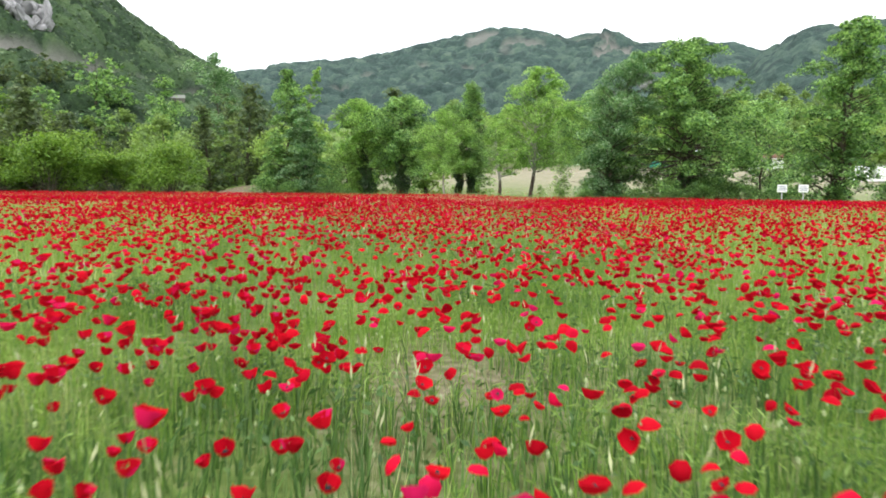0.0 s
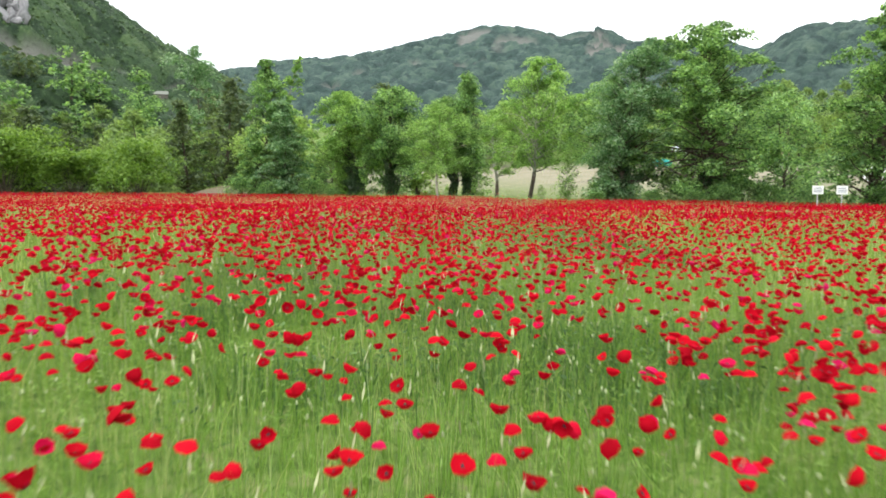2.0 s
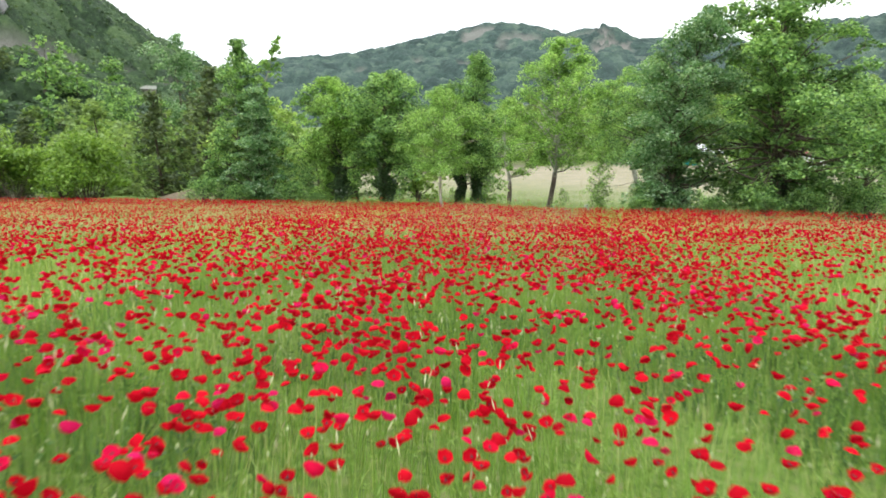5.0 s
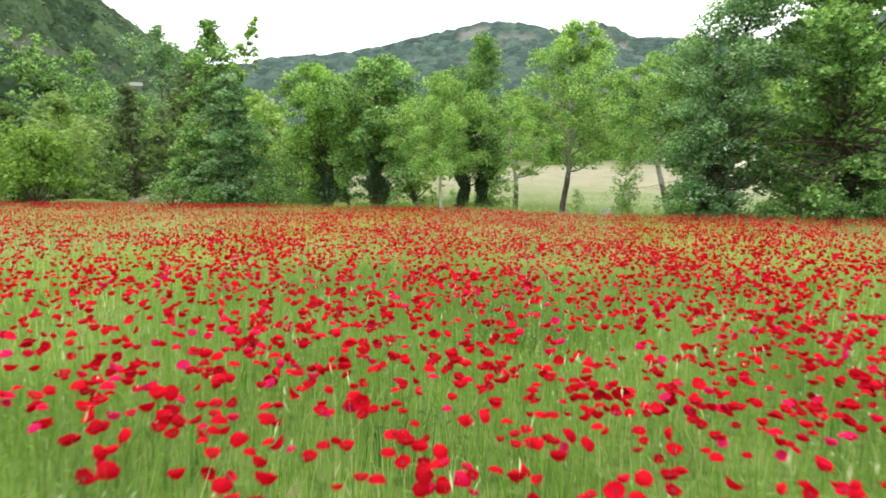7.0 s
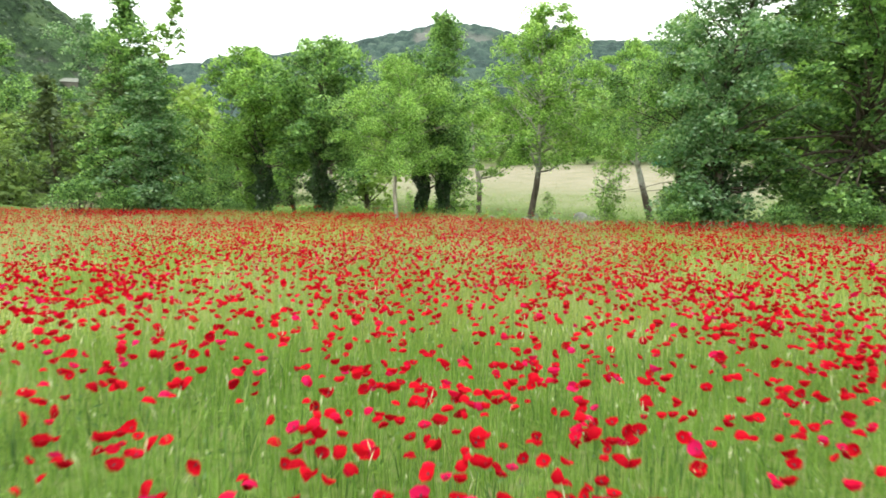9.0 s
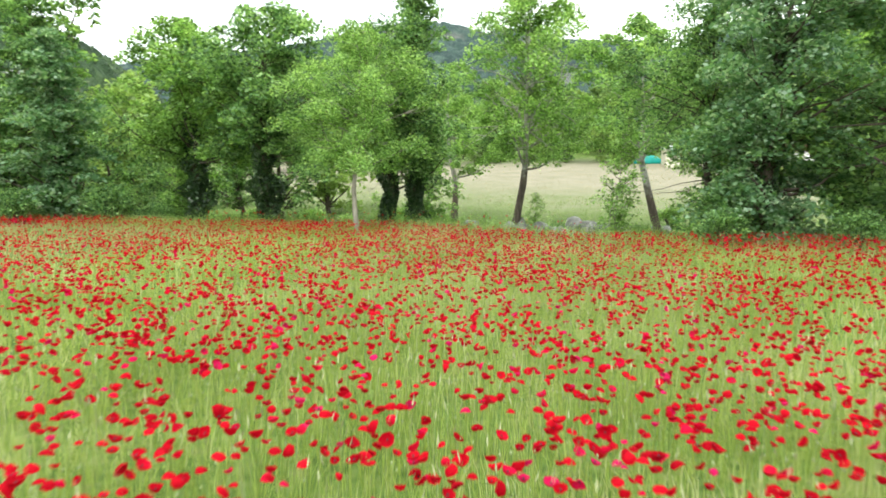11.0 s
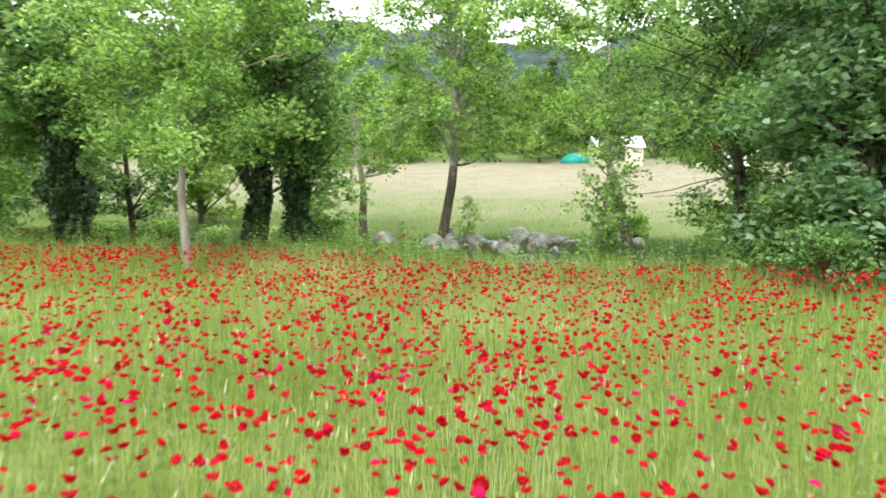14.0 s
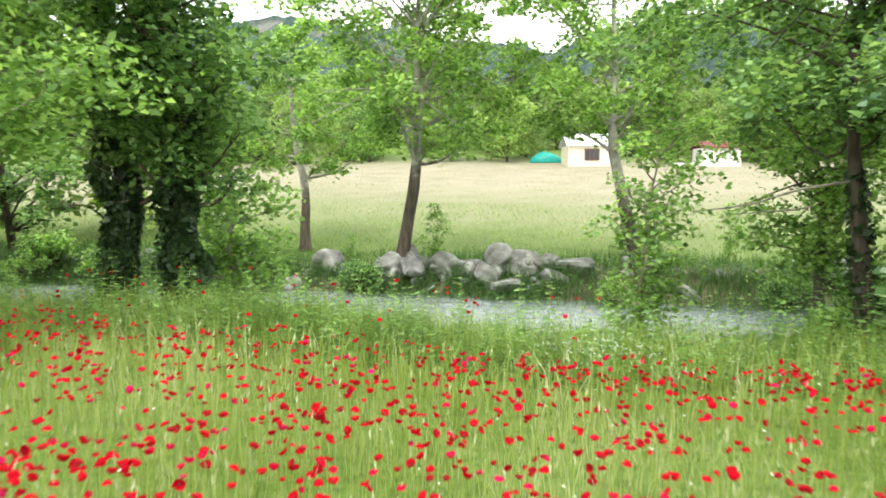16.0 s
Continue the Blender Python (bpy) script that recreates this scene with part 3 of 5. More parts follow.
def tree(name, label, m, seed, height, spread, bare, leaves, leaf, mat, bark, trunk_r=0.2, lean=(0, 0), clumps=46, clump=0.9, shape="round",
         ivy=0.0, group="", density=1.0, flat=0.55, fill=5, trunks=1, ivy_leaves=1500, way=None, coarse=False, ivy_wide=0.45, leaf_w=0.8, layer=0.62, fork=None, steep=1.0):
    """A tree: tapered trunk with limbs, and a crown of leafy clumps with gaps.
    bare: height of the first leaves. spread: the crown's half width."""
    rng = np.random.RandomState(seed)
    top = thing(name, label, "tree", group, m=m)
    wood = Pile()
    centre = np.array([lean[0], lean[1], 0])
    stems = []
    for k in range(trunks):
        foot = np.array([rng.randn() * 0.25, rng.randn() * 0.25, -0.4]) if trunks > 1 else np.array([0, 0, -0.4])
        tip = np.array([lean[0] + (rng.randn() * spread * 0.25 if trunks > 1 else 0), lean[1] + (rng.randn() * spread * 0.25 if trunks > 1 else 0), height * 0.93])
        path = limb_path(foot, tip, rng, 0.03, 12)
        if way is not None:
            w_ = np.array([(0, 0, -0.5), *way, (way[-1][0] * 1.1, way[-1][1] * 1.1, height * 0.95)], float)
            zz = np.linspace(-0.5, height * 0.95, 14)
            path = np.stack([np.interp(zz, w_[:, 2], w_[:, 0]), np.interp(zz, w_[:, 2], w_[:, 1]), zz], -1)
            path[1:-1, :2] = (path[:-2, :2] + 2 * path[1:-1, :2] + path[2:, :2]) / 4 + rng.randn(12, 2) * 0.03
        radii = trunk_r * (1 - 0.94 * np.linspace(0, 1, len(path)) ** 0.95)
        radii[0] *= 1.4
        tube(wood, path, radii, 5 if coarse else 9, seed + k)
        stems.append((path, radii))
    pile = Pile()
    pts = []
    for c in range(clumps):
        u = (c + rng.rand()) / clumps
        z = bare + (height - bare) * u
        if shape == "cone":
            w = spread * (1.02 - u) ** 0.75 * (0.55 + 0.45 * min(1, u * 6))
        elif shape == "column":
            w = spread * (0.55 + 0.45 * math.sin(math.pi * min(1, u * 1.15 + 0.05))) * (1 if u < 0.8 else (1.05 - u) * 4)
        else:
            w = spread * math.sqrt(max(0.03, 1 - (2 * u - 0.85) ** 2 * 0.75))
        ang = c * 2.399963 + rng.randn() * 0.4
        rad = w * (0.3 + 0.85 * rng.rand() ** 0.75) * (0.72 + 0.5 * lattice(ang % 6.283 * 1.3, u * 5.0, 1.0, seed))
        if rng.rand() < 0.18:
            rad *= 0.35
        path, radii = stems[c % trunks]
        hub_z = max(bare * 0.6 if fork is None else fork * (1 + 0.3 * (c % 5)), z - steep * rad * (0.35 + 0.5 * rng.rand()))
        hub = np.array([np.interp(hub_z, path[:, 2], path[:, q]) for q in range(3)])
        ax = np.array([np.interp(z, path[:, 2], path[:, q]) for q in range(3)])
        end = np.array([ax[0] + rad * math.cos(ang), ax[1] + rad * math.sin(ang), z])
        r0 = float(np.interp(hub_z, path[:, 2], radii)) * 0.42
        limb = limb_path(hub, end, rng, 0.1, 6)
        tube(wood, limb[::2] if coarse else limb, np.linspace(max(0.02, r0), 0.012, 3 if coarse else 6), 3 if coarse else 5, seed + c)
        size = clump * (0.5 + 0.95 * rng.rand() ** 1.3) * (0.64 + 0.36 * min(1, w / spread))
        n = int(leaves / clumps * (size / clump) ** 1.5 * density)
        d = rng.randn(n, 3)
        d /= np.linalg.norm(d, axis=1)[:, None] + 1e-9
        d *= (rng.rand(n) ** 0.45)[:, None] * size * np.array([1.5, 0.95, layer])
        d[:, 0], d[:, 1] = d[:, 0] * math.cos(ang) - d[:, 1] * math.sin(ang), d[:, 0] * math.sin(ang) + d[:, 1] * math.cos(ang)
        d[:, 2] -= 0.22 * (d[:, 0] ** 2 + d[:, 1] ** 2) / max(size, 0.1)
        pts.append(end + d)
        along = limb[2 + (rng.rand(n // fill) * 4).astype(int)] + rng.randn(n // fill, 3) * size * 0.22
        pts.append(along)
        for twig in range(0 if coarse else 2):
            tube(wood, limb_path(limb[4], end + d[rng.randint(max(1, n))] * 0.9 if n else end, rng, 0.1, 3), [0.014, 0.01, 0.004], 4, seed)
    pts = np.concatenate(pts)
    pts = pts[pts[:, 2] > 0.1]
    cards(pile, pts, leaf, rng, flat, 0.3, leaf_w)
    part("trunk", wood.mesh("trunk"), bark, top)
    part("crown", pile.mesh("crown"), mat, top)
    if ivy:
        coat = Pile()
        for path, radii in stems:
            n = ivy_leaves
            z = rng.rand(n) ** 1.1 * ivy * 1.15
            a = rng.rand(n) * 2 * np.pi
            wide = np.interp(z, path[:, 2], radii) + (0.06 + ivy_wide * lattice(z * 1.0, np.abs(a - np.pi) * 0.7 + seed, 0.75, seed) ** 1.5) * (0.55 + 0.6 * rng.rand(n)) * (1 - 0.7 * (z / ivy / 1.15) ** 3) * (0.4 + 0.6 * smooth(0.4, 2.6, z))
            x = np.interp(z, path[:, 2], path[:, 0]) + np.cos(a) * wide
            y = np.interp(z, path[:, 2], path[:, 1]) + np.sin(a) * wide
            cards(coat, np.stack([x, y, z], -1), 0.17, rng, 0.25, 0.6, 0.85)
        part("ivy", coat.mesh("ivy"), LEAF_IVY, top, "dark ivy round the trunk")
    return top


def stand(x, y, turn=0.0, size=1.0, sink=0.0):
    return pose(x, y, float(land(x, y)) - sink, 0, 0, turn) @ Matrix.Scale(size, 4)


# along the near bank and the field's edge
tree("poplar_tree", "tall pointed green poplar at the field's edge", stand(-11.9, 87.0), 101, 14.8, 2.7, 0.6, 19000, 0.24, LEAF_MID, BARK_DARK, 0.22, clumps=90, clump=0.85, shape="column", ivy=3.0)
tree("plane_tree", "silvery green plane tree with drooping layers", stand(-8.3, 84.6), 102, 10.2, 3.3, 0.5, 14000, 0.24, LEAF_SILVER, BARK_DARK, 0.24, clumps=64, clump=1.05, shape="cone", ivy=3.2, layer=0.36)
tree("poplar_tree", "tall airy grey-green poplar behind the planes", stand(-7.7, 87.6), 117, 15.8, 2.3, 4.0, 6000, 0.22, LEAF_LIGHT, BARK_PALE, 0.16, clumps=64, clump=0.5, shape="cone")
tree("poplar_tree", "pointed light green poplar behind the planes", stand(-2.2, 90.2), 118, 14.0, 2.2, 1.5, 11000, 0.24, LEAF_LIGHT, BARK_DARK, 0.18, clumps=60, clump=0.85, shape="cone")
tree("plane_tree", "green plane tree with an ivy-clad trunk by the river", stand(-0.8, 85.2), 103, 12.4, 4.0, 4.4, 20000, 0.22, LEAF_LIGHT, BARK_DARK, 0.3, (0.3, 0), 70, 1.0, fork=4.4, ivy=6.8, ivy_leaves=6500, ivy_wide=0.95)
tree("plane_tree", "green plane tree with a leaning ivy-clad trunk", stand(3.2, 81.8), 104, 12.0, 3.8, 4.4, 20000, 0.22, LEAF_MID, BARK_DARK, 0.3, (-0.9, 0.2), 70, 1.0, fork=4.4, ivy=6.8, ivy_leaves=6500, ivy_wide=0.95)
tree("walnut_tree", "young light green walnut with a pale slim trunk", stand(6.95, 73.0), 105, 9.0, 2.8, 2.9, 32000, 0.145, LEAF_LIGHT, BARK_PALE, 0.13, (-0.2, 0.3), 76, 0.75, flat=0.4, leaf_w=0.5, fork=2.6, steep=1.5)
ivy_alder = tree("alder_tree", "ivy-clad riverside tree with a dark trunk", stand(8.8, 79.4), 106, 11.0, 2.4, 4.2, 9000, 0.16, LEAF_MID, BARK_DARK, 0.22, (-0.9, 0), 50, 0.8, ivy=8.4, ivy_leaves=7500, ivy_wide=0.5)
tree("alder_tree", "tall ivy-clad riverside tree with a dark trunk", stand(10.25, 78.2), 107, 13.0, 1.9, 3.2, 20000, 0.17, LEAF_MID, BARK_DARK, 0.24, (0.4, 0.2), 84, 0.75, shape="column", ivy=9.6, ivy_leaves=10000, ivy_wide=0.62)
twig_wood, rng_t = Pile(), np.random.RandomState(19)
for k in range(26):
    z0, a = 2.6 + 4.6 * rng_t.rand(), -2.6 + 1.9 * rng_t.rand()
    reach = 0.9 + 1.5 * rng_t.rand()
    end = (reach * math.cos(a), reach * math.sin(a), z0 + 0.9 * rng_t.randn() + 0.3)
    path = limb_path((0, 0, z0), end, rng_t, 0.14, 6)
    tube(twig_wood, path, np.linspace(0.022, 0.005, 6), 4, k)
    for side in range(3):
        tube(twig_wood, limb_path(path[2 + side], path[2 + side] + rng_t.randn(3) * 0.4, rng_t, 0.12, 4), np.linspace(0.009, 0.003, 4), 3, k)
part("bare_twigs", twig_wood.mesh("bare_twigs"), BARK_PALE, ivy_alder, "bare grey twigs")
tree("maple_tree", "light green tree with sprays down to the bank", stand(11.8, 81.8), 119, 8.0, 1.5, 0.5, 5200, 0.19, LEAF_LIGHT, BARK_PALE, 0.1, (0.2, 0), 60, 0.6, shape="column")
tree("white_poplar_tree", "dense silvery white poplar over the field's edge", stand(22.2, 66.9), 108, 14.2, 3.3, 0.4, 32000, 0.2, LEAF_SILVER, BARK_DARK, 0.3, (0.0, 0.3), 116, 1.05, ivy=7, layer=0.48)
tree("elm_tree", "broad green tree with a short dark trunk", stand(28.5, 64.3), 109, 15.2, 5.2, 0.9, 38000, 0.25, LEAF_MID, BARK_DARK, 0.4, (0.2, 0), 130, 1.15, ivy=3, layer=0.45, fork=2.6)
tree("elm_tree", "tall airy tree behind the broad one", stand(31.3, 73.0), 120, 17.4, 3.2, 3.0, 15000, 0.25, LEAF_LIGHT, BARK_DARK, 0.26, (0, 0), 80, 0.95, shape="column")
tree("elm_tree", "tall green tree beside the field signs", stand(39.2, 59.6), 110, 16.5, 3.6, 0.6, 27000, 0.26, LEAF_MID, BARK_DARK, 0.32, (0.3, 0), 110, 1.15, shape="column", trunks=2, layer=0.45)
river_tree = tree("alder_tree", "leaning riverside tree with dark trunk", stand(22.7, 71.3), 111, 12.6, 3.7, 4.8, 24000, 0.15, LEAF_MID, BARK_DARK, 0.2, (0, 0), 66, 0.85, fork=3.6, way=[(-0.2, 0.1, 2.0), (-0.5, 0.2, 4.4), (-0.1, 0.5, 9.0)], ivy=3.4, ivy_leaves=420, ivy_wide=0.1)
# grey cables slung over the meadow, built as tapered strands on this tree
cable_strands = Pile()
tube(cable_strands, limb_path((22.5, 71.4, 2.6), (19.3, 72.4, 2.05), rng_cable := np.random.RandomState(3), 0.06, 8), np.linspace(0.036, 0.014, 8), 6, 5)
tube(cable_strands, limb_path((21.5, 71.75, 2.05), (19.8, 72.2, 2.0), rng_cable, 0.06, 6), np.linspace(0.022, 0.006, 6), 5, 6)
cables = part("bare_bough", cable_strands.mesh("bare_bough"), BARK_PALE, river_tree, "pair of grey slung cables built onto the tree")
bpy.context.view_layer.update()
cables.matrix_parent_inverse = river_tree.matrix_world.inverted()
# across the river
tree("leaning_tree", "slim leaning tree with dark trunk on the far bank", stand(18.85, 89.2), 112, 17.2, 4.9, 5.2, 26000, 0.21, LEAF_LIGHT, BARK_PLANE, 0.3, (0, 0), 110, 0.9, fill=6, fork=4.4, steep=1.5, way=[(0.75, -0.25, 3.9), (0.8, -0.2, 8.0), (0.9, 0.0, 13.0)])
tree("forked_tree", "small forked tree with pale bark by the meadow", stand(16.9, 98.6), 113, 11.5, 3.9, 4.2, 12000, 0.2, LEAF_LIGHT, BARK_FORK, 0.31, (-0.3, 0), 32, 0.8, fork=3.7, way=[(0.1, 0, 3.6), (-0.5, 0.2, 6.0)])
tree("willow_tree", "slim bushy light green tree at the water's edge", stand(19.1, 73.7), 116, 7.0, 1.0, 0.3, 4600, 0.125, LEAF_LIGHT, BARK_PALE, 0.06, (0.1, 0), 64, 0.42, shape="column")
sapling = tree("willow_tree", "slender light green tree by the water", stand(20.2, 88.6, 0, 0.42), 114, 6.4, 1.5, 0.8, 1700, 0.19, LEAF_LIGHT, BARK_PALE, 0.07, (0.2, 0), 26, 0.55)
tree("curved_tree", "crooked tree on the meadow's edge", stand(26.9, 84.2), 115, 13.5, 4.3, 5.2, 21000, 0.19, LEAF_LIGHT, BARK_FORK, 0.3, (0, 0), 60, 0.85, fork=3.5, way=[(0.2, 0.0, 0.6), (-0.8, 0.1, 1.9), (-0.55, 0.1, 3.0), (-1.3, 0.2, 4.4), (-1.1, 0.3, 8.0)])
tree("alder_tree", "leafy tree with a light brown trunk on the bank", stand(24.9, 74.5), 121, 9.5, 1.9, 2.4, 11000, 0.15, LEAF_LIGHT, BARK_MID, 0.19, (0.2, 0), 60, 0.7, fork=2.2)


for x, y, size in ((15.0, 92.0, 0.45), (13.0, 95.0, 0.85), (33.0, 86.0, 0.95), (35.5, 82.0, 0.85), (12.7, 79.6, 0.36), (14.8, 78.0, 0.3),
                   (18.6, 75.2, 0.3), (-4.6, 84.2, 0.85), (-6.4, 86.2, 0.9), (10.6, 96.8, 0.9), (5.0, 88.5, 0.8), (18.0, 93.6, 0.5)):
    copy_thing(sapling, stand(x, y, x * 77 % 360, size))


# simpler trees farther off: three kinds, then copies
def far_kind(label, seed, height, spread, bare, mat, shape, leaves=2800, leaf=0.46, m=None):
    return tree("woodland_tree", label, m, seed, height, spread, bare, leaves, leaf, mat, BARK_DARK, 0.22, clumps=30, clump=1.3, shape=shape, coarse=True, group="trees behind the river")


kinds = [far_kind("green broadleaf tree in the woodland", 201, 10, 3.6, 0.8, WOOD_MID, "round", m=stand(-30, 118)),
         far_kind("light green broadleaf tree in the woodland", 202, 9, 3.4, 0.8, WOOD_LIGHT, "round", m=stand(-17, 122)),
         far_kind("dark green tree in the woodland", 203, 11, 3.4, 0.6, LEAF_DARK, "cone", m=stand(-44, 120)),
         far_kind("pointed green poplar in the woodland", 204, 14, 2.5, 0.6, LEAF_MID, "column", 5200, 0.3, m=stand(-2, 118)),
         far_kind("tall airy tree rising over the woodland", 205, 19.5, 3.4, 4.0, LEAF_SILVER, "round", 5200, 0.32, m=stand(-33, 158, 0))]
kinds.append(tree("woodland_tree", "leafy green tree behind the river bank", stand(3.5, 101), 206, 12.5, 3.8, 1.5, 6500, 0.28, LEAF_MID, BARK_DARK, 0.22, clumps=40, clump=1.1, group="trees behind the river"))
kinds[4].matrix_world = stand(-33, 158, 0, 1.42)
rng = np.random.RandomState(7)
for row_y, x0, x1, gap in ((97, -120, -26, 8.5), (110, -125, -16, 8.0), (124, -130, -10, 8.5), (140, -130, -10, 9.5), (165, -140, -20, 11)):
    for s in np.arange(x0, x1, gap):
        if -27 < s < -12 and row_y < 118:
            continue
        copy_thing(kinds[rng.choice(4, p=[0.36, 0.26, 0.3, 0.08])], stand(s + rng.randn() * 2.2, row_y + rng.randn() * 3.0, rng.rand() * 360, 0.9 + 0.65 * rng.rand()))
for away, s0, s1, gap in ((81, -60, 110, 6.6), (90, -60, 120, 7.2), (103, -60, 130, 8.0), (124, -70, 140, 8.0), (150, -80, 150, 8.5), (178, -90, 150, 10.0)):
    for s in np.arange(s0, s1, gap):
        if away < 100 and 2 < s < 26 and rng.rand() < 0.35 or away < 85 and -2 < s < 12:
            continue
        x, y = spot(away + rng.randn() * 2.5, s + rng.randn() * 2.0)
        copy_thing(kinds[rng.choice(4, p=[0.44, 0.42, 0.10, 0.04])], stand(x, y, rng.rand() * 360, (0.68 if away < 110 else 1.12) + 0.5 * rng.rand()))
for x, y, k, size in ((-35, 155, 3, 1.05), (4.6, 166, 2, 1.75), (0.5, 104, 5, 1.0), (-8, 104, 1, 1.25), (7.5, 108, 1, 1.2), (-3, 97, 5, 0.75), (-9, 99, 5, 0.8), (36, 76, 5, 0.95), (40, 72, 5, 0.9), (46, 80, 5, 1.0)):
    copy_thing(kinds[k], stand(x, y, rng.rand() * 360, size))


# bushes
def bush(label, m, seed, wide, high, leaves, leaf, mat, name="bush", group=""):
    rng_b = np.random.RandomState(seed)
    top = thing(name, label, "bush", group, m=m)
    wood, pile, pts = Pile(), Pile(), []
    for c in range(30):
        a, e = rng_b.rand() * 2 * np.pi, rng_b.rand() ** 0.6
        end = np.array([math.cos(a) * wide * (1 - e * 0.6) * rng_b.rand() ** 0.5, math.sin(a) * wide * (1 - e * 0.6) * rng_b.rand() ** 0.5, high * (0.2 + 0.72 * e)])
        tube(wood, limb_path((end[0] * 0.15, end[1] * 0.15, -0.1), end, rng_b, 0.1, 5), np.linspace(0.035, 0.008, 5), 4, c)
        size = 0.17 * (wide + high) * (0.5 + 0.9 * rng_b.rand())
        n = leaves // 30
        d = rng_b.randn(n, 3)
        d /= np.linalg.norm(d, axis=1)[:, None]
        pts.append(end + d * (rng_b.rand(n) ** 0.4)[:, None] * size * np.array([1.1, 1.1, 0.7]))
    pts = np.concatenate(pts)
    cards(pile, pts[pts[:, 2] > 0.02], leaf, rng_b, 0.5, 0.3, 0.75)
    part("wood", wood.mesh("wood"), BARK_DARK, top)
    part("foliage", pile.mesh("foliage"), mat, top)
    return top


bush_a = bush("broad yellow-green bush beside the poppy field", stand(-24, 88.5), 301, 4.2, 5.8, 7500, 0.29, LEAF_BUSH, group="bushes beside the field")
bush_b = bush("broad green bush beside the poppy field", stand(-31, 90), 302, 4.0, 5.0, 7500, 0.29, LEAF_BUSH, group="bushes beside the field")
for x, y, size, k in ((-38, 89, 1.15, 0), (-45, 92, 1.2, 1), (-53, 93, 1.2, 0), (-62, 95, 1.3, 1), (-72, 96, 1.3, 0), (-29, 96, 1.0, 1), (-40, 99, 1.3, 0)):
    copy_thing((bush_a, bush_b)[k], stand(x, y, rng.rand() * 360, size))
low = bush("low green shrub on the river bank", stand(-12.3, 83.2), 303, 2.0, 2.2, 3000, 0.16, LEAF_MID, "shrub", "shrubs on the banks")
low_light = bush("light green leafy shrub on the river bank", stand(13.4, 80.0, 0, 0.8), 304, 1.4, 1.5, 1500, 0.16, LEAF_LIGHT, "shrub", "shrubs on the banks")
for x, y, size, k in ((-9.5, 82.6, 0.8, 0), (-5.2, 83.3, 0.9, 0), (-3.0, 84.5, 0.6, 0), (19.4, 65.4, 0.6, 0), (23.4, 63.8, 0.6, 0), (26.2, 62.2, 0.65, 0),
                      (32.0, 61.4, 0.9, 0), (28.4, 61.6, 0.8, 0), (30.4, 62.4, 1.1, 0), (35.6, 61.0, 1.0, 0), (43, 56, 1.2, 0), (20.6, 67.4, 1.0, 0), 
                      (12.6, 94.5, 1.2, 1), (22.8, 72.0, 1.1, 1), (0.6, 84.6, 0.9, 1), (31, 90, 1.2, 1),
                      (13.4, 91.6, 1.3, 1), (11.4, 92.4, 1.0, 1), (8.0, 94.0, 1.2, 1), (5.5, 95.6, 1.5, 1), (2.0, 97.0, 1.6, 1),
                      (24.6, 82.4, 0.8, 1), (18.2, 74.4, 0.7, 1), (17.0, 88.0, 0.6, 0), (29.4, 79.4, 0.6, 0), (31.2, 78.4, 0.5, 0)):
    copy_thing((low, low_light)[k], stand(x, y, rng.rand() * 360, size))


# ---- boulders on the far bank ----
def boulder_mesh(seed):
    rng_r = np.random.RandomState(seed)
    bm = bmesh.new()
    bmesh.ops.create_icosphere(bm, subdivisions=3, radius=0.5)
    cuts = rng_r.randn(14, 3)
    cuts /= np.linalg.norm(cuts, axis=1)[:, None]
    depth = 0.24 + 0.16 * rng_r.rand(14)
    for v in bm.verts:
        p = np.array(v.co)
        for c, d in zip(cuts, depth):
            over = p @ c - d
            if over > 0:
                p -= c * over * 0.9
        p *= 1 + 0.10 * noise.noise(Vector(p * 5 + seed)) + 0.05 * noise.noise(Vector(p * 13 + seed))
        v.co = p
    me = bpy.data.meshes.new("boulder")
    bm.to_mesh(me)
    bm.free()
    me.materials.append(ROCK)
    return me


rock_meshes = [boulder_mesh(k) for k in range(5)]
for k in range(110):
    n, s = 5.2 + rng.randn() * 0.8, -18 + 36 * rng.rand()
    if k < 62:
        n, s = 5.0 + rng.randn() * 0.7, -3.0 + 8.0 * rng.rand()
    x, y = spot(n, s)
    size = 0.5 + 1.05 * rng.rand() ** 1.7
    ob = new("boulder", rock_meshes[k % 5])
    ob.matrix_world = pose(x, y, float(land(x, y)) + (0.14 + 0.42 * rng.rand() * (k % 2 == 0 and k < 62)) * size, rng.rand() * 50, rng.rand() * 50, rng.rand() * 360) @ Matrix.Diagonal((size * 1.25, size, size * 0.8, 1))
    tagged(ob, "grey weathered boulder on the river bank", "boulder", "boulders along the river")


# ---- rocky outcrop and a barn shape, added for a bare slope, on the left hillside ----
def hillside(bearing, r):
    X, Y, Z, _ = left_hill
    a = (bearing + 50) / 47 * (X.shape[0] - 1)
    b = (r - 150) / 270 * (X.shape[1] - 1)
    return float(Z[int(a), int(b)])


cliff = thing("cliff", "pale grey rock outcrop above the wooded slope", "cliff")
for k in range(60):
    bearing, r = -25.8 + 3.0 * rng.rand(), 236 + 12 * rng.rand()
    high = 2.5 + 5.5 * rng.rand() ** 1.4
    ob = part("rock", rock_meshes[k % 5].copy(), None, cliff)
    ob.data.materials[0] = CLIFF
    ob.matrix_world = pose(r * math.sin(radians(bearing)), r * math.cos(radians(bearing)), hillside(bearing, r) + high * 0.25, rng.randn() * 24, rng.randn() * 24, rng.rand() * 360) @ Matrix.Diagonal((2.2 + 2.8 * rng.rand(), 2.2 + 2.8 * rng.rand(), high * 1.3, 1))


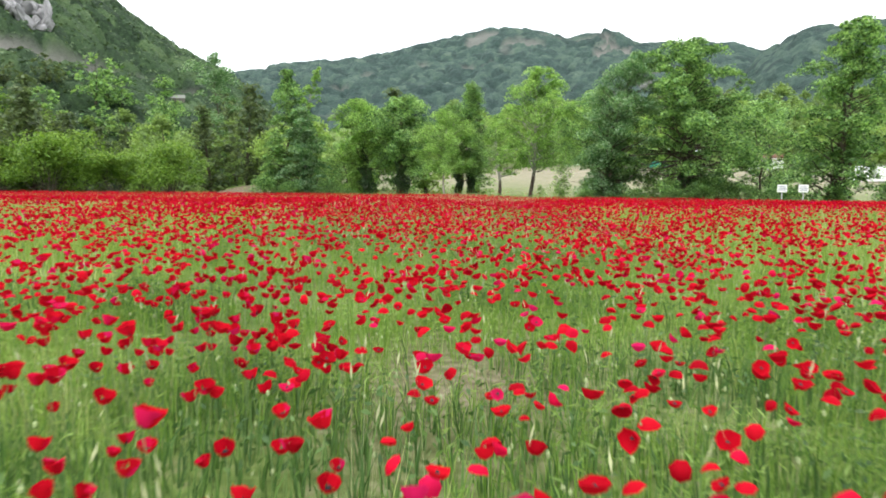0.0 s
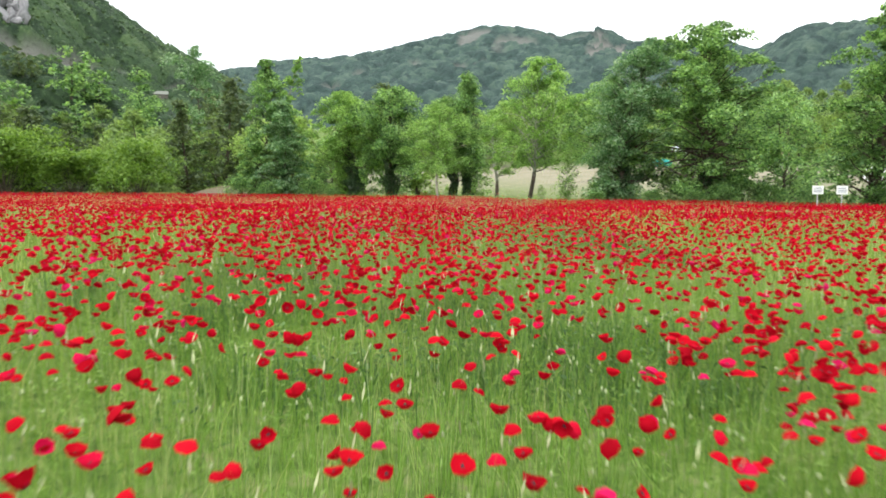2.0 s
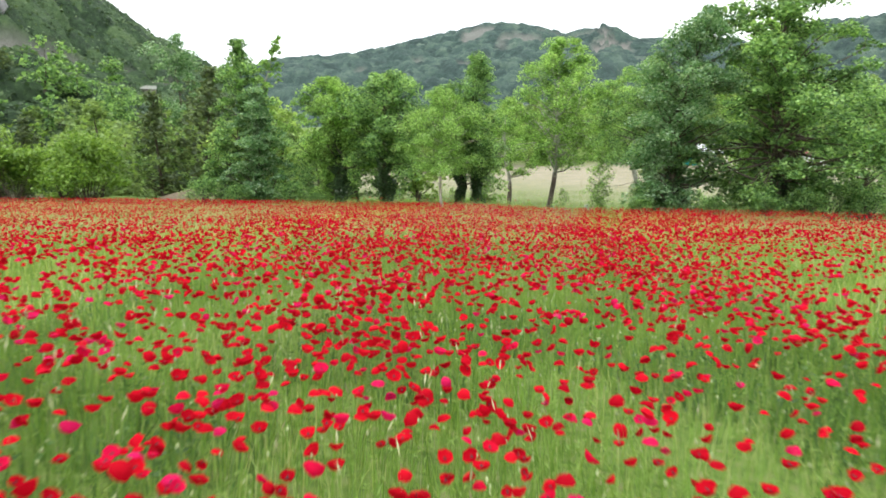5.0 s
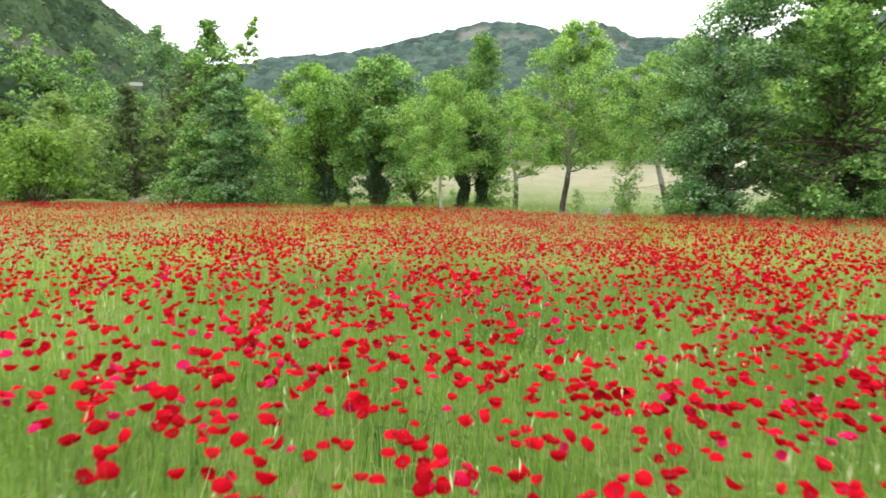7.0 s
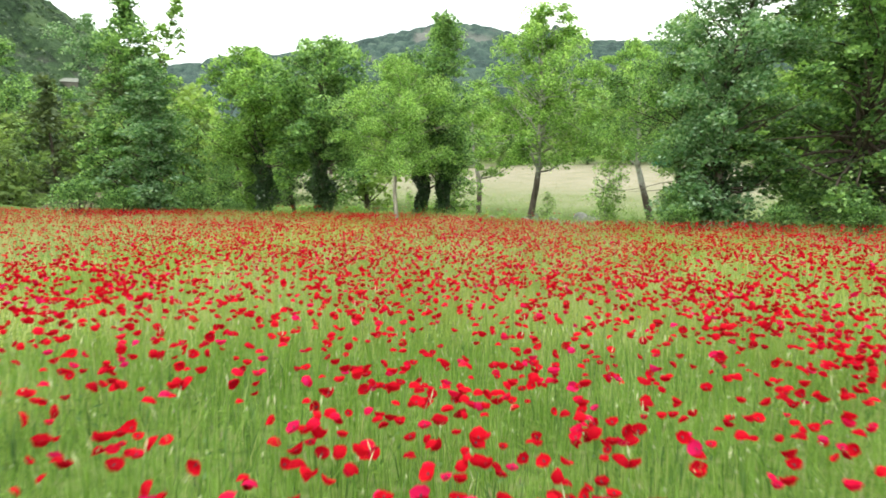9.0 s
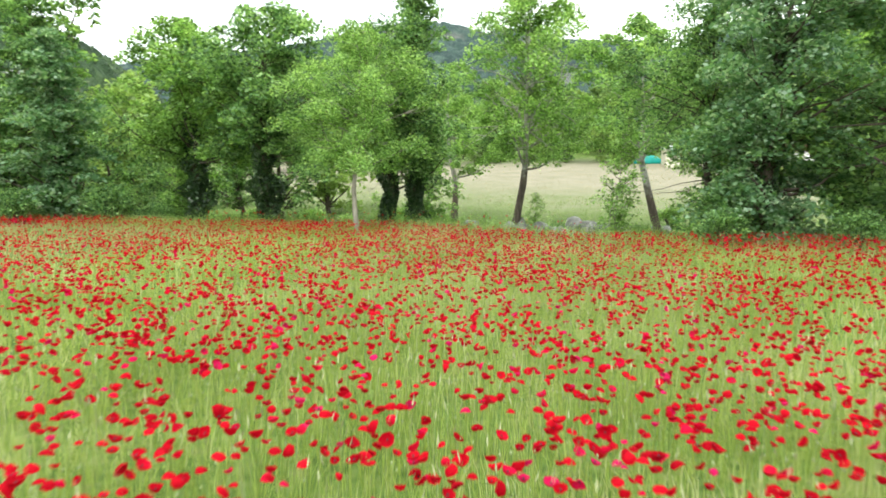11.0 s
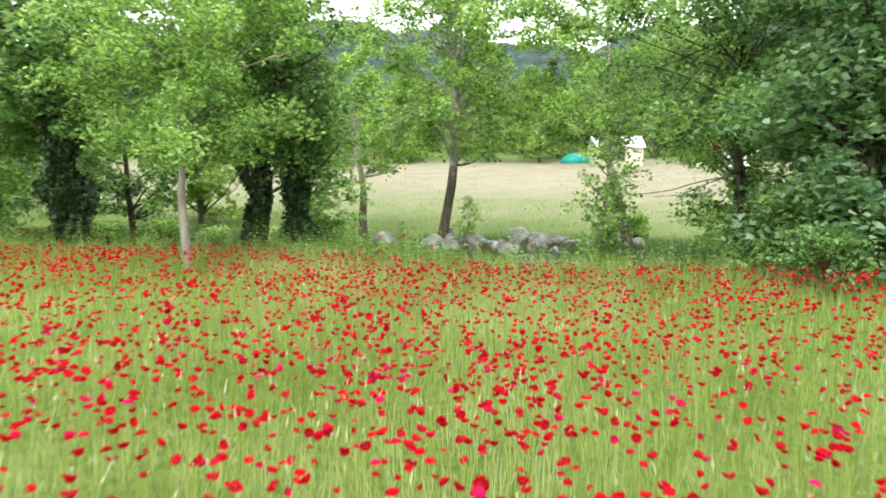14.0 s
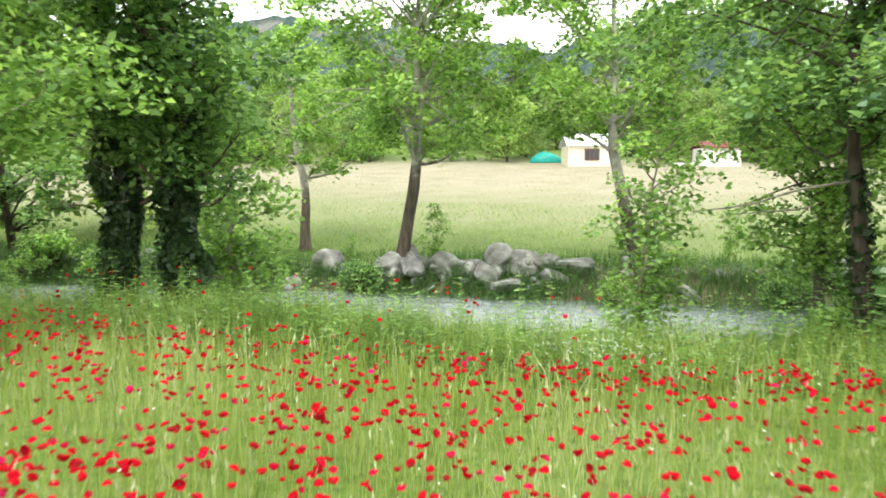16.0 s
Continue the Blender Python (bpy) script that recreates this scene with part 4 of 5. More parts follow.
# round trees climbing the foot of the left hillside
slope = [tree("hillside_tree", label, pose(-95 + 30 * k, 178, hillside(-28 + 9 * k, 200) - 1.0, 0, 0, 0), 230 + k, 11, 4.6, 0.8, 480, 1.05, mat, BARK_DARK, 0.25, clumps=16, clump=1.9, coarse=True, group="trees on the hillside")
         for k, (label, mat) in enumerate((("round olive green tree on the hillside", LEAF_BUSH), ("round green tree on the hillside", LEAF_MID), ("dark green tree on the hillside", LEAF_DARK)))]
rng_h = np.random.RandomState(77)
for row_r, step in ((166, 2.7), (180, 2.5), (197, 2.4)):
    for bearing in np.arange(-42, -9.5, step):
        bearing, r = bearing + rng_h.randn() * 0.6, row_r + rng_h.randn() * 5
        if r > 205 and bearing > -13.5:
            continue
        copy_thing(slope[rng_h.choice(3, p=[0.4, 0.4, 0.2])], pose(r * math.sin(radians(bearing)), r * math.cos(radians(bearing)), hillside(bearing, r) - 1.5, 0, 0, rng_h.rand() * 360) @ Matrix.Scale(0.5 + 0.36 * rng_h.rand(), 4))


# ---- field signs ----
SIGN_WHITE, SIGN_POST, SIGN_INK = plain("sign_board_white", (0.72, 0.73, 0.72), 0.5), plain("sign_post_grey", (0.45, 0.46, 0.46), 0.5, metal=0.2), plain("sign_print", (0.25, 0.27, 0.33), 0.6)


def box(bm, x0, x1, y0, y1, z0, z1, bevel=0.0):
    made = bmesh.ops.create_cube(bm, size=1.0, matrix=Matrix.Translation(((x0 + x1) / 2, (y0 + y1) / 2, (z0 + z1) / 2)) @ Matrix.Diagonal((x1 - x0, y1 - y0, z1 - z0, 1)))
    if bevel:
        edges = {e for v in made["verts"] for e in v.link_edges}
        bmesh.ops.bevel(bm, geom=list(edges), offset=bevel, segments=1, affect="EDGES")
    return bm


def boxes(*rows, bevel=0.0):
    bm = bmesh.new()
    for r in rows:
        box(bm, *r, bevel=bevel)
    return bm


def field_sign(m):
    top = thing("field_sign", "white board with small print on a grey post", "sign", "signs at the field's edge", m=m)
    part("post", boxes((-0.04, 0.04, -0.03, 0.03, -0.3, 1.3), bevel=0.008), SIGN_POST, top)
    board = part("board", boxes((-0.38, 0.38, -0.055, -0.033, 1.25, 1.88), bevel=0.006), SIGN_WHITE, top)
    part("print", boxes((-0.26, 0.24, -0.062, -0.058, 1.66, 1.73), (-0.28, 0.29, -0.062, -0.058, 1.52, 1.58), (-0.26, 0.26, -0.062, -0.058, 1.40, 1.46)), SIGN_INK, board, "grey lines of print")
    return top


sign = field_sign(pose(33.6, 57.5, float(land(33.6, 57.5)), 0, 0, -20))
copy_thing(sign, pose(35.06, 56.84, float(land(35.06, 56.84)), 0, 0, -24))

# ---- buildings across the meadow ----
CREAM, TRIM, WHITEWASH, RED, ZINC, PANE_AND_SHADE, TEAL = (plain("cream_render", (0.68, 0.63, 0.50), 0.8), plain("brown_trim", (0.16, 0.07, 0.045)), plain("whitewash", (0.78, 0.78, 0.76), 0.8), plain("red_sheet_roof", (0.16, 0.02, 0.026), 0.5), plain("pale_roof", (0.62, 0.64, 0.66), 0.5),
                                                       plain("dark_pane_and_shade", (0.03, 0.035, 0.04), 0.15, 0.5), plain("teal_tarpaulin", (0.01, 0.28, 0.24), 0.5))


def gable(w, d, z0, h, over=0.3, thick=0.12):
    """A pitched roof slab, its ridge along x."""
    bm = bmesh.new()
    for side in (-1, 1):
        a = [(-w / 2 - over, side * (d / 2 + over), z0 - over * h / (d / 2)), (w / 2 + over, side * (d / 2 + over), z0 - over * h / (d / 2)), (w / 2 + over, 0, z0 + h), (-w / 2 - over, 0, z0 + h)]
        v = [bm.verts.new(q) for q in a] + [bm.verts.new((q[0], q[1], q[2] + thick)) for q in a]
        for f in ((0, 1, 2, 3), (7, 6, 5, 4), (0, 4, 5, 1), (1, 5, 6, 2), (2, 6, 7, 3), (3, 7, 4, 0)):
            bm.faces.new([v[q] for q in f])
    bmesh.ops.recalc_face_normals(bm, faces=bm.faces)
    return bm


house = thing("house", "small cream house with a pale roof across the meadow", "house", m=stand(63.0, 143.5, -22, 1, 0.3))
part("wall", boxes((-3.2, 3.2, -3, 3, -0.5, 2.7)), CREAM, house)
part("roof", gable(6.4, 6.0, 2.7, 1.5), ZINC, house, "pale metal roof")
for x0 in (-0.2,):
    window = part("window", boxes((x0 - 0.95, x0 + 0.95, -3.06, -3.003, 0.75, 2.25)), TRIM, house, "brown window frame with three tall panes")
    for k in range(3):
        part("pane", boxes((x0 - 0.82 + k * 0.58, x0 - 0.34 + k * 0.58, -3.08, -3.063, 0.85, 2.12)), PANE_AND_SHADE, window)
shed = thing("shed", "whitewashed shed with a red roof across the meadow", "shed", m=stand(75.0, 133.4, -22, 1, 0.3))
part("wall", boxes((-2.3, 2.3, -2, 2, -0.5, 2.45)), WHITEWASH, shed)
part("roof", gable(4.6, 4.0, 2.46, 0.7), RED, shed, "red sheet roof")
# barn shape added where the hillside has a pale band of bare ground
STAND_IN_ROOF = plain("dull_grey_sheet", (0.19, 0.20, 0.17), 0.8)
STAND_IN_WALL = plain("stand_in_boards", (0.13, 0.12, 0.10), 0.8)
barn = thing("barn", "low barn shape added in place of a pale bare slope among hillside trees", "barn", m=pose(-64.4, 243.6, hillside(-14.8, 252) - 2.2, 0, 0, 14) @ Matrix.Scale(0.6, 4))
part("wall", boxes((-5, 5, -3.5, 3.5, -6, 2.4)), STAND_IN_WALL, barn)
part("roof", gable(10, 7, 2.41, 1.9), STAND_IN_ROOF, barn, "dull grey sheet roof")
lowwall = thing("low_wall", "low whitewashed wall beside the shed", "wall", m=stand(71.6, 134.6, -22, 1, 0.3))
part("wall", boxes((-2.0, 1.7, -0.15, 0.15, -0.5, 0.7), bevel=0.03), WHITEWASH, lowwall)
tarp = thing("tarpaulin", "teal tarpaulin draped over a low heap", "tarpaulin", m=stand(60.3, 150.0, -22))
bm = bmesh.new()
bmesh.ops.create_icosphere(bm, subdivisions=3, radius=1.0)
for v in bm.verts:
    v.co = (v.co.x * 2.3, v.co.y * 1.2, max(-0.1, v.co.z * 1.3) * (1 + 0.35 * noise.noise(v.co * 2.5)))
part("sheet", bm, TEAL, tarp)
tunnel = thing("greenhouse", "white plastic tunnel greenhouse beyond the field", "greenhouse", m=stand(78.5, 104.2, -60))
bm = bmesh.new()
ring = [(math.cos(a) * 2.2, math.sin(a) * 2.4) for a in np.linspace(0, math.pi, 13)]
rows_ = [[bm.verts.new((x, c, s)) for c, s in ring] for x in np.linspace(-6, 6, 9)]
for a, b in zip(rows_, rows_[1:]):
    for k in range(12):
        bm.faces.new((a[k], b[k], b[k + 1], a[k + 1]))
bm.faces.new(rows_[0])
bm.faces.new(rows_[-1])
bmesh.ops.recalc_face_normals(bm, faces=bm.faces)
part("cover", bm, WHITEWASH, tunnel)
# solid slab on the closed end, dark like the shade inside an opening
part("doorway", boxes((6.02, 6.08, -1.2, 1.2, 0, 1.9)), PANE_AND_SHADE, tunnel, "dark slab coloured as the shade in an open doorway")


# ---- the poppy field ----
def sow(rng_s, per_m2, lat0, lat1, y0, y1, patch=None):
    """Random spots in the field, between two distances from the strip's middle."""
    n = int(per_m2 * 2 * lat1 * (y1 - y0))
    y = y0 + (y1 - y0) * rng_s.rand(n)
    off = (rng_s.rand(n) * 2 - 1) * lat1
    x = lane(y) + off
    keep = (np.abs(off) + 2.4 * (rng_s.rand(n) - 0.5) * (lat0 > 0) >= lat0) & (field_edge(x, y) > 0)
    keep &= np.abs(off) < lat1 * (1 - 0.25 * rng_s.rand(n) * (lat1 < 30))
    keep &= np.abs(off) < 9 + 0.8 * np.maximum(y, 0)
    if patch is not None:
        keep &= rng_s.rand(n) < patch(x, y)
    return x[keep], y[keep]


def huddled(x, y, rng_s, share=0.45, reach=0.085):
    """Draws some of the plants up to a neighbour, as clumps grow."""
    order = np.argsort(np.floor(x / 0.6) * 4096 + np.floor(y / 0.6))
    x, y = x[order], y[order]
    move = np.where(rng_s.rand(len(x) - 1) < share)[0] + 1
    for k in move:
        if abs(x[k] - x[k - 1]) < 0.6 and abs(y[k] - y[k - 1]) < 0.6:
            x[k], y[k] = x[k - 1] + rng_s.randn() * reach, y[k - 1] + rng_s.randn() * reach
    return x, y


def bare_spots(x, y):
    """One where the grass grows, falling to little on bare soil."""
    worn = sum(np.exp(-(((x - px) / 0.62) ** 2 + ((y - py) / 0.55) ** 2)) for px, py in WORN)
    return (1 - 0.97 * np.clip(worn * 1.6, 0, 1)) * (1 - 0.93 * smooth(0.66, 0.74, fractal(x, y, 2.6, 61)) * (1 - smooth(14, 34, np.asarray(y, float))))


def poppy_patches(x, y):
    y = np.asarray(y, float)
    share = np.interp(y, [0, 3, 6, 10, 16, 24, 30, 48, 58, 66, 90], [0.9, 0.9, 0.6, 0.72, 0.8, 1.02, 0.95, 0.92, 1.0, 0.95, 0.9])
    return (0.37 + 0.48 * smooth(0.36, 0.62, fractal(x, y, 2.4, 66))) * share


def blades(name, label, x, y, high, width, rng_g, mat, two=True):
    n = len(x)
    cell = 0.15 if width < 0.02 else 0.4
    table = np.random.RandomState(9).rand(256, 256, 3)
    key = table[np.floor(x / cell).astype(int) % 256, np.floor(y / cell).astype(int) % 256]
    cx, cy = (np.floor(x / cell) + 0.1 + 0.8 * key[:, 0]) * cell, (np.floor(y / cell) + 0.1 + 0.8 * key[:, 1]) * cell
    away = np.arctan2(y - cy, x - cx)
    x, y = cx + (x - cx) * 0.6, cy + (y - cy) * 0.6
    z = land(x, y)
    tall = (0.75 + 0.5 * fractal(x, y, 1.8, 77)) * (0.72 + 0.5 * key[:, 2])
    h = high * tall * (0.4 + 0.75 * rng_g.rand(n)) * (0.84 + 0.16 * smooth(7, 13, y))
    a, b = rng_g.rand(n) * 2 * np.pi, away + rng_g.randn(n) * 0.7
    lean = h * (0.05 + 0.5 * rng_g.rand(n) ** 1.5)
    side = np.stack([np.cos(a), np.sin(a), 0 * a], -1) * (width * (0.6 + 0.8 * rng_g.rand(n)))[:, None] * 0.5
    way = np.stack([np.cos(b), np.sin(b), 0 * b], -1)
    foot = np.stack([x, y, z - 0.02], -1)
    tip = foot + way * lean[:, None] + np.stack([0 * h, 0 * h, h], -1)
    if two:
        mid = foot + way * (lean * 0.28)[:, None] + np.stack([0 * h, 0 * h, h * 0.55], -1)
        v = np.stack([foot - side, foot + side, mid + side * 0.8, mid - side * 0.8, tip], 1).reshape(-1, 3)
        k = np.arange(n)[:, None] * 5
        me = mesh_of(name, v, k + [[0, 1, 2, 3]], k + [[3, 2, 4]])
    else:
        v = np.stack([foot - side, foot + side, tip], 1).reshape(-1, 3)
        me = mesh_of(name, v, np.arange(3 * n).reshape(-1, 3))
    return tagged(part(name, me, mat), label, "grass", kind="stuff")


rng = np.random.RandomState(11)
def ripe(x, y):
    """How far the grass has ripened: green at the start of the field, yellower towards the river."""
    return smooth(0.3, 0.7, smooth(32, 56, np.asarray(y, float)) * 1.0 + 0.5 * (fractal(x, y, 7, 45) - 0.42))


for per, lat0, lat1, y0, y1, width, two, name_ in ((330, 0, 5.2, 1.2, 74, 0.0062, True, "tall fine grass between the poppies"), (110, 4.6, 13, 1.2, 80, 0.017, False, "tall grass in the poppy field"),
                                                   (26, 12, 62, -6, 92, 0.042, False, "grass in the far part of the field")):
    x, y = sow(rng, per, lat0, lat1, y0, y1, bare_spots if lat0 < 10 else None)
    late = rng.rand(len(x)) < np.maximum(ripe(x, y), 0.35 * (lat0 > 4))
    blades("grass", "green " + name_, x[~late], y[~late], 0.48, width, rng, GRASS, two)
    blades("grass", "yellowing " + name_, x[late], y[late], 0.48, width * 0.9, rng, GRASS_LATE if lat0 < 10 else PALE_GRASS, two)

# rough herbage from the field's edge down to the water, and on the meadow's edge
n = 52000
s_, n_s = -30 + 52 * rng.rand(n), -15.5 + 9.5 * rng.rand(n)
x, y = RIVER[0] + n_s * ACROSS[0] + s_ * DOWN[0], RIVER[1] + n_s * ACROSS[1] + s_ * DOWN[1]
blades("bank_grass", "rank tall grass along the river bank", x, y, 0.62, 0.013, rng, GRASS_LATE)
n = 16000
s_, n_s = -40 + 75 * rng.rand(n), 3.0 + 8 * rng.rand(n)
x, y = RIVER[0] + n_s * ACROSS[0] + s_ * DOWN[0], RIVER[1] + n_s * ACROSS[1] + s_ * DOWN[1]
blades("bank_grass", "rank grass on the far bank", x, y, 0.55, 0.028, rng, WEED)
n = 14000
s_, n_s = -26 + 50 * rng.rand(n), 0.9 + 3.6 * rng.rand(n)
x, y = RIVER[0] + n_s * ACROSS[0] + s_ * DOWN[0], RIVER[1] + n_s * ACROSS[1] + s_ * DOWN[1]
keep = rng.rand(n) < smooth(0.36, 0.5, fractal(x, y, 3.0, 143))
blades("bank_grass", "dark green tussocks over the water", x[keep], y[keep], 0.85, 0.02, rng, DOCK)

# low leafy growth: feathery poppy leaves everywhere, and darker broad weeds in patches
def low_leaves(name, label, x, y, each, reach, top, leaf, width, mat, flat):
    z = land(x, y)
    d = rng.randn(len(x), each, 3) * [reach, reach, 0]
    d[..., 2] = top * rng.rand(len(x), each) ** 0.8
    pile = Pile()
    cards(pile, (np.stack([x, y, z + 0.02], -1)[:, None] + d).reshape(-1, 3), leaf, rng, flat, -0.5, width)
    tagged(part(name, pile.mesh(name), mat), label, "weeds", kind="stuff")


x, y = sow(rng, 30, 0, 5.0, 1.2, 40, lambda x, y: bare_spots(x, y) * (1 - 0.7 * smooth(16, 34, y)))
low_leaves("undergrowth", "feathery green poppy leaves under the flowers", x, y, 9, 0.08, 0.30, 0.075, 0.13, UNDER, 0.25)


def weedy(x, y):
    """Where the dark leafy weeds stand: in patches, fewer farther down the field."""
    tufts = sum(np.exp(-(((x - px) ** 2 + (y - py) ** 2) / 0.36)) for px, py in ((-0.37, 3.75), (1.7, 3.0), (-1.65, 3.4), (-2.4, 8.4), (2.05, 5.35), (2.95, 4.8), (4.1, 5.85), (0.05, 12.5), (2.0, 12.3), (3.0, 12.3), (-2.7, 16.2), (0.27, 24.0), (-1.8, 27.4), (4.1, 36.0)))
    return np.clip(tufts * 1.6 + smooth(0.53, 0.62, fractal(x, y, 2.1, 88) - 0.05 * smooth(9, 18, y)) * bare_spots(x, y) * (1 - 0.8 * smooth(18, 40, y)), 0, 1)


x, y = sow(rng, 270, 0, 6.0, 1.2, 44, weedy)
blades("weeds", "dark green rank weeds in patches", x, y, 0.38, 0.013, rng, DOCK)
x, y = sow(rng, 9, 0, 6.0, 1.2, 40, weedy)
low_leaves("weeds", "dark green leafy weeds in patches", x, y, 12, 0.09, 0.34, 0.06, 0.4, DOCK, 0.35)


def flower(detail, rng_f, rings=2):
    """A four-petalled cup about one across, open upward: a gently waved rim round a middle point."""
    domed = rng_f.rand() < 0.45
    v, q, t = [(0, 0, 0.17 if domed else -0.22)], [], []
    deep = 0.34 + 0.30 * rng_f.rand()
    ph = rng_f.rand() * 6.28
    for r in range(1, rings + 1):
        u = r / rings
        for k in range(detail):
            a = k * 2 * math.pi / detail
            lobe = 1 + 0.06 * math.cos(4 * a + ph) + 0.05 * rng_f.randn() * u
            rad = 0.5 * u ** 0.6 * lobe
            z = (0.16 - 0.36 * u ** 1.8 if domed else -0.22 + deep * u ** 1.5) + 0.04 * math.cos(2 * a + ph) * u + 0.035 * rng_f.randn() * u
            v.append((rad * math.cos(a), rad * math.sin(a), z))
    for k in range(detail):
        t.append((0, 1 + k, 1 + (k + 1) % detail))
        for r in range(rings - 1):
            a, b = 1 + r * detail + k, 1 + r * detail + (k + 1) % detail
            q.append((a, a + detail, b + detail, b))
    return np.array(v), np.array(q, int).reshape(-1, 4), np.array(t)


def flower_mass(name, label, x, y, rng_f, detail, kinds_n, high=0.54, size=0.081, rings=2):
    n = len(x)
    z = land(x, y) + high * (0.78 + 0.42 * rng_f.rand(n)) + 0.06 * (fractal(x, y, 3, 99) - 0.5)
    s = size * (0.66 + 0.6 * rng_f.rand(n)) * (1.07 - 0.24 * smooth(40, 60, y))
    tilt, way, turn = np.abs(rng_f.randn(n)) * 0.55, rng_f.rand(n) * 6.283, rng_f.rand(n) * 6.283
    pick = rng_f.randint(0, kinds_n, n)
    pile = Pile()
    for k in range(kinds_n):
        v, q, t = flower(detail, rng_f, rings)
        m = np.where(pick == k)[0]
        if not len(m):
            continue
        c, sn = np.cos(turn[m])[:, None], np.sin(turn[m])[:, None]
        px, py, pz = v[:, 0] * c - v[:, 1] * sn, v[:, 0] * sn + v[:, 1] * c, np.repeat(v[None, :, 2], len(m), 0)
        cw, sw = np.cos(way[m])[:, None], np.sin(way[m])[:, None]
        ct, st = np.cos(tilt[m])[:, None], np.sin(tilt[m])[:, None]
        along, across = px * cw + py * sw, -px * sw + py * cw
        along, pz = along * ct + pz * st, -along * st + pz * ct
        px, py = along * cw - across * sw, along * sw + across * cw
        pts_ = np.stack([px, py, pz], -1) * s[m][:, None, None] + np.stack([x[m], y[m], z[m]], -1)[:, None]
        base = (np.arange(len(m)) * len(v))[:, None, None]
        pile.add(pts_.reshape(-1, 3), (q[None] + base).reshape(-1, 4), (t[None] + base).reshape(-1, 3))
    tagged(part(name, pile.mesh(name), PETAL), label, "poppies", kind="stuff")
    return z


def dark_hearts(x, y, z, rng_f):
    """Dark middles of the nearer flowers."""
    pile = Pile()
    n = len(x)
    ang = np.arange(5) * 2 * np.pi / 5
    ringv = np.stack([0.010 * np.cos(ang), 0.010 * np.sin(ang), 0 * ang], -1)
    v = np.concatenate([ringv, [[0, 0, 0.012]]])
    pts_ = v[None] + np.stack([x, y, z + 0.002], -1)[:, None]
    t = np.array([(k, (k + 1) % 5, 5) for k in range(5)])
    pile.add(pts_.reshape(-1, 3), (), (t[None] + (np.arange(n) * 6)[:, None, None]).reshape(-1, 3))
    tagged(part("poppy_hearts", pile.mesh("poppy_hearts"), POD), "dark middles of the open poppies", "poppies", kind="stuff")


x, y = huddled(*sow(rng, 54, 0, 6.0, 1.2, 77, poppy_patches), rng)
# the nearest few hundred stand singly, each with its petals
single = np.where((np.abs(x - lane(y)) < 2.6) & (y > 1.6) & (y < 9.5))[0][:280]
single_xy = np.stack([x[single], y[single]], -1)
x, y = np.delete(x, single), np.delete(y, single)
z = flower_mass("poppies", "red poppies in full bloom among green grass", x, y, rng, 7, 12)
near = np.abs(x - lane(y)) < 4.5
dark_hearts(x[near], y[near], z[near], rng)
x, y = huddled(*sow(rng, 38, 5.6, 15, 1.2, 82, poppy_patches), rng)
flower_mass("poppies", "red poppies in the middle of the field", x, y, rng, 6, 6)
x, y = sow(rng, 24, 14.4, 64, 3, 90, poppy_patches)
flower_mass("poppies", "red poppies filling the far field", x, y, rng, 6, 6, size=0.088, rings=1)
# a few on the bank
s_, n_s = -13 + 19 * rng.rand(90), -14.4 + 3.2 * rng.rand(90) ** 1.5
x, y = RIVER[0] + n_s * ACROSS[0] + s_ * DOWN[0], RIVER[1] + n_s * ACROSS[1] + s_ * DOWN[1]
flower_mass("poppies", "scattered red poppies on the river bank", np.concatenate([x, 14.8 + rng.randn(8) * 0.35]), np.concatenate([y, 73.1 + rng.randn(8) * 0.25]), rng, 7, 6, high=0.78)
# stems and nodding buds near the strip
x, y = sow(rng, 16, 0, 5, 1.2, 70)
blades("poppy_stems", "thin pale green poppy stems", x, y, 0.6, 0.006, rng, STEM)
x, y = sow(rng, 12, 0, 4.5, 1.2, 66)
bud = np.stack([0.5 * np.cos(np.arange(5) * 1.2566), 0.5 * np.sin(np.arange(5) * 1.2566), 0 * np.arange(5)], -1)
bud = np.concatenate([bud * 0.8 + [0, 0, 0.25], bud * 0.7 - [0, 0, 0.45], [[0, 0, 0.9]]])
size_ = 0.016 * (0.7 + 0.7 * rng.rand(len(x)))
pts = bud[None] * size_[:, None, None] + np.stack([x, y, land(x, y) + 0.36 + 0.24 * rng.rand(len(x))], -1)[:, None]
base = (np.arange(len(x)) * 11)[:, None, None]
pile = Pile()
pile.add(pts.reshape(-1, 3), (np.array([(k + 5, (k + 1) % 5 + 5, (k + 1) % 5, k) for k in range(5)])[None] + base).reshape(-1, 4), (np.array([(k, (k + 1) % 5, 10) for k in range(5)])[None] + base).reshape(-1, 3))
tagged(part("poppy_buds", pile.mesh("poppy_buds"), BUD), "pale green poppy buds and seed heads", "poppies", kind="stuff")


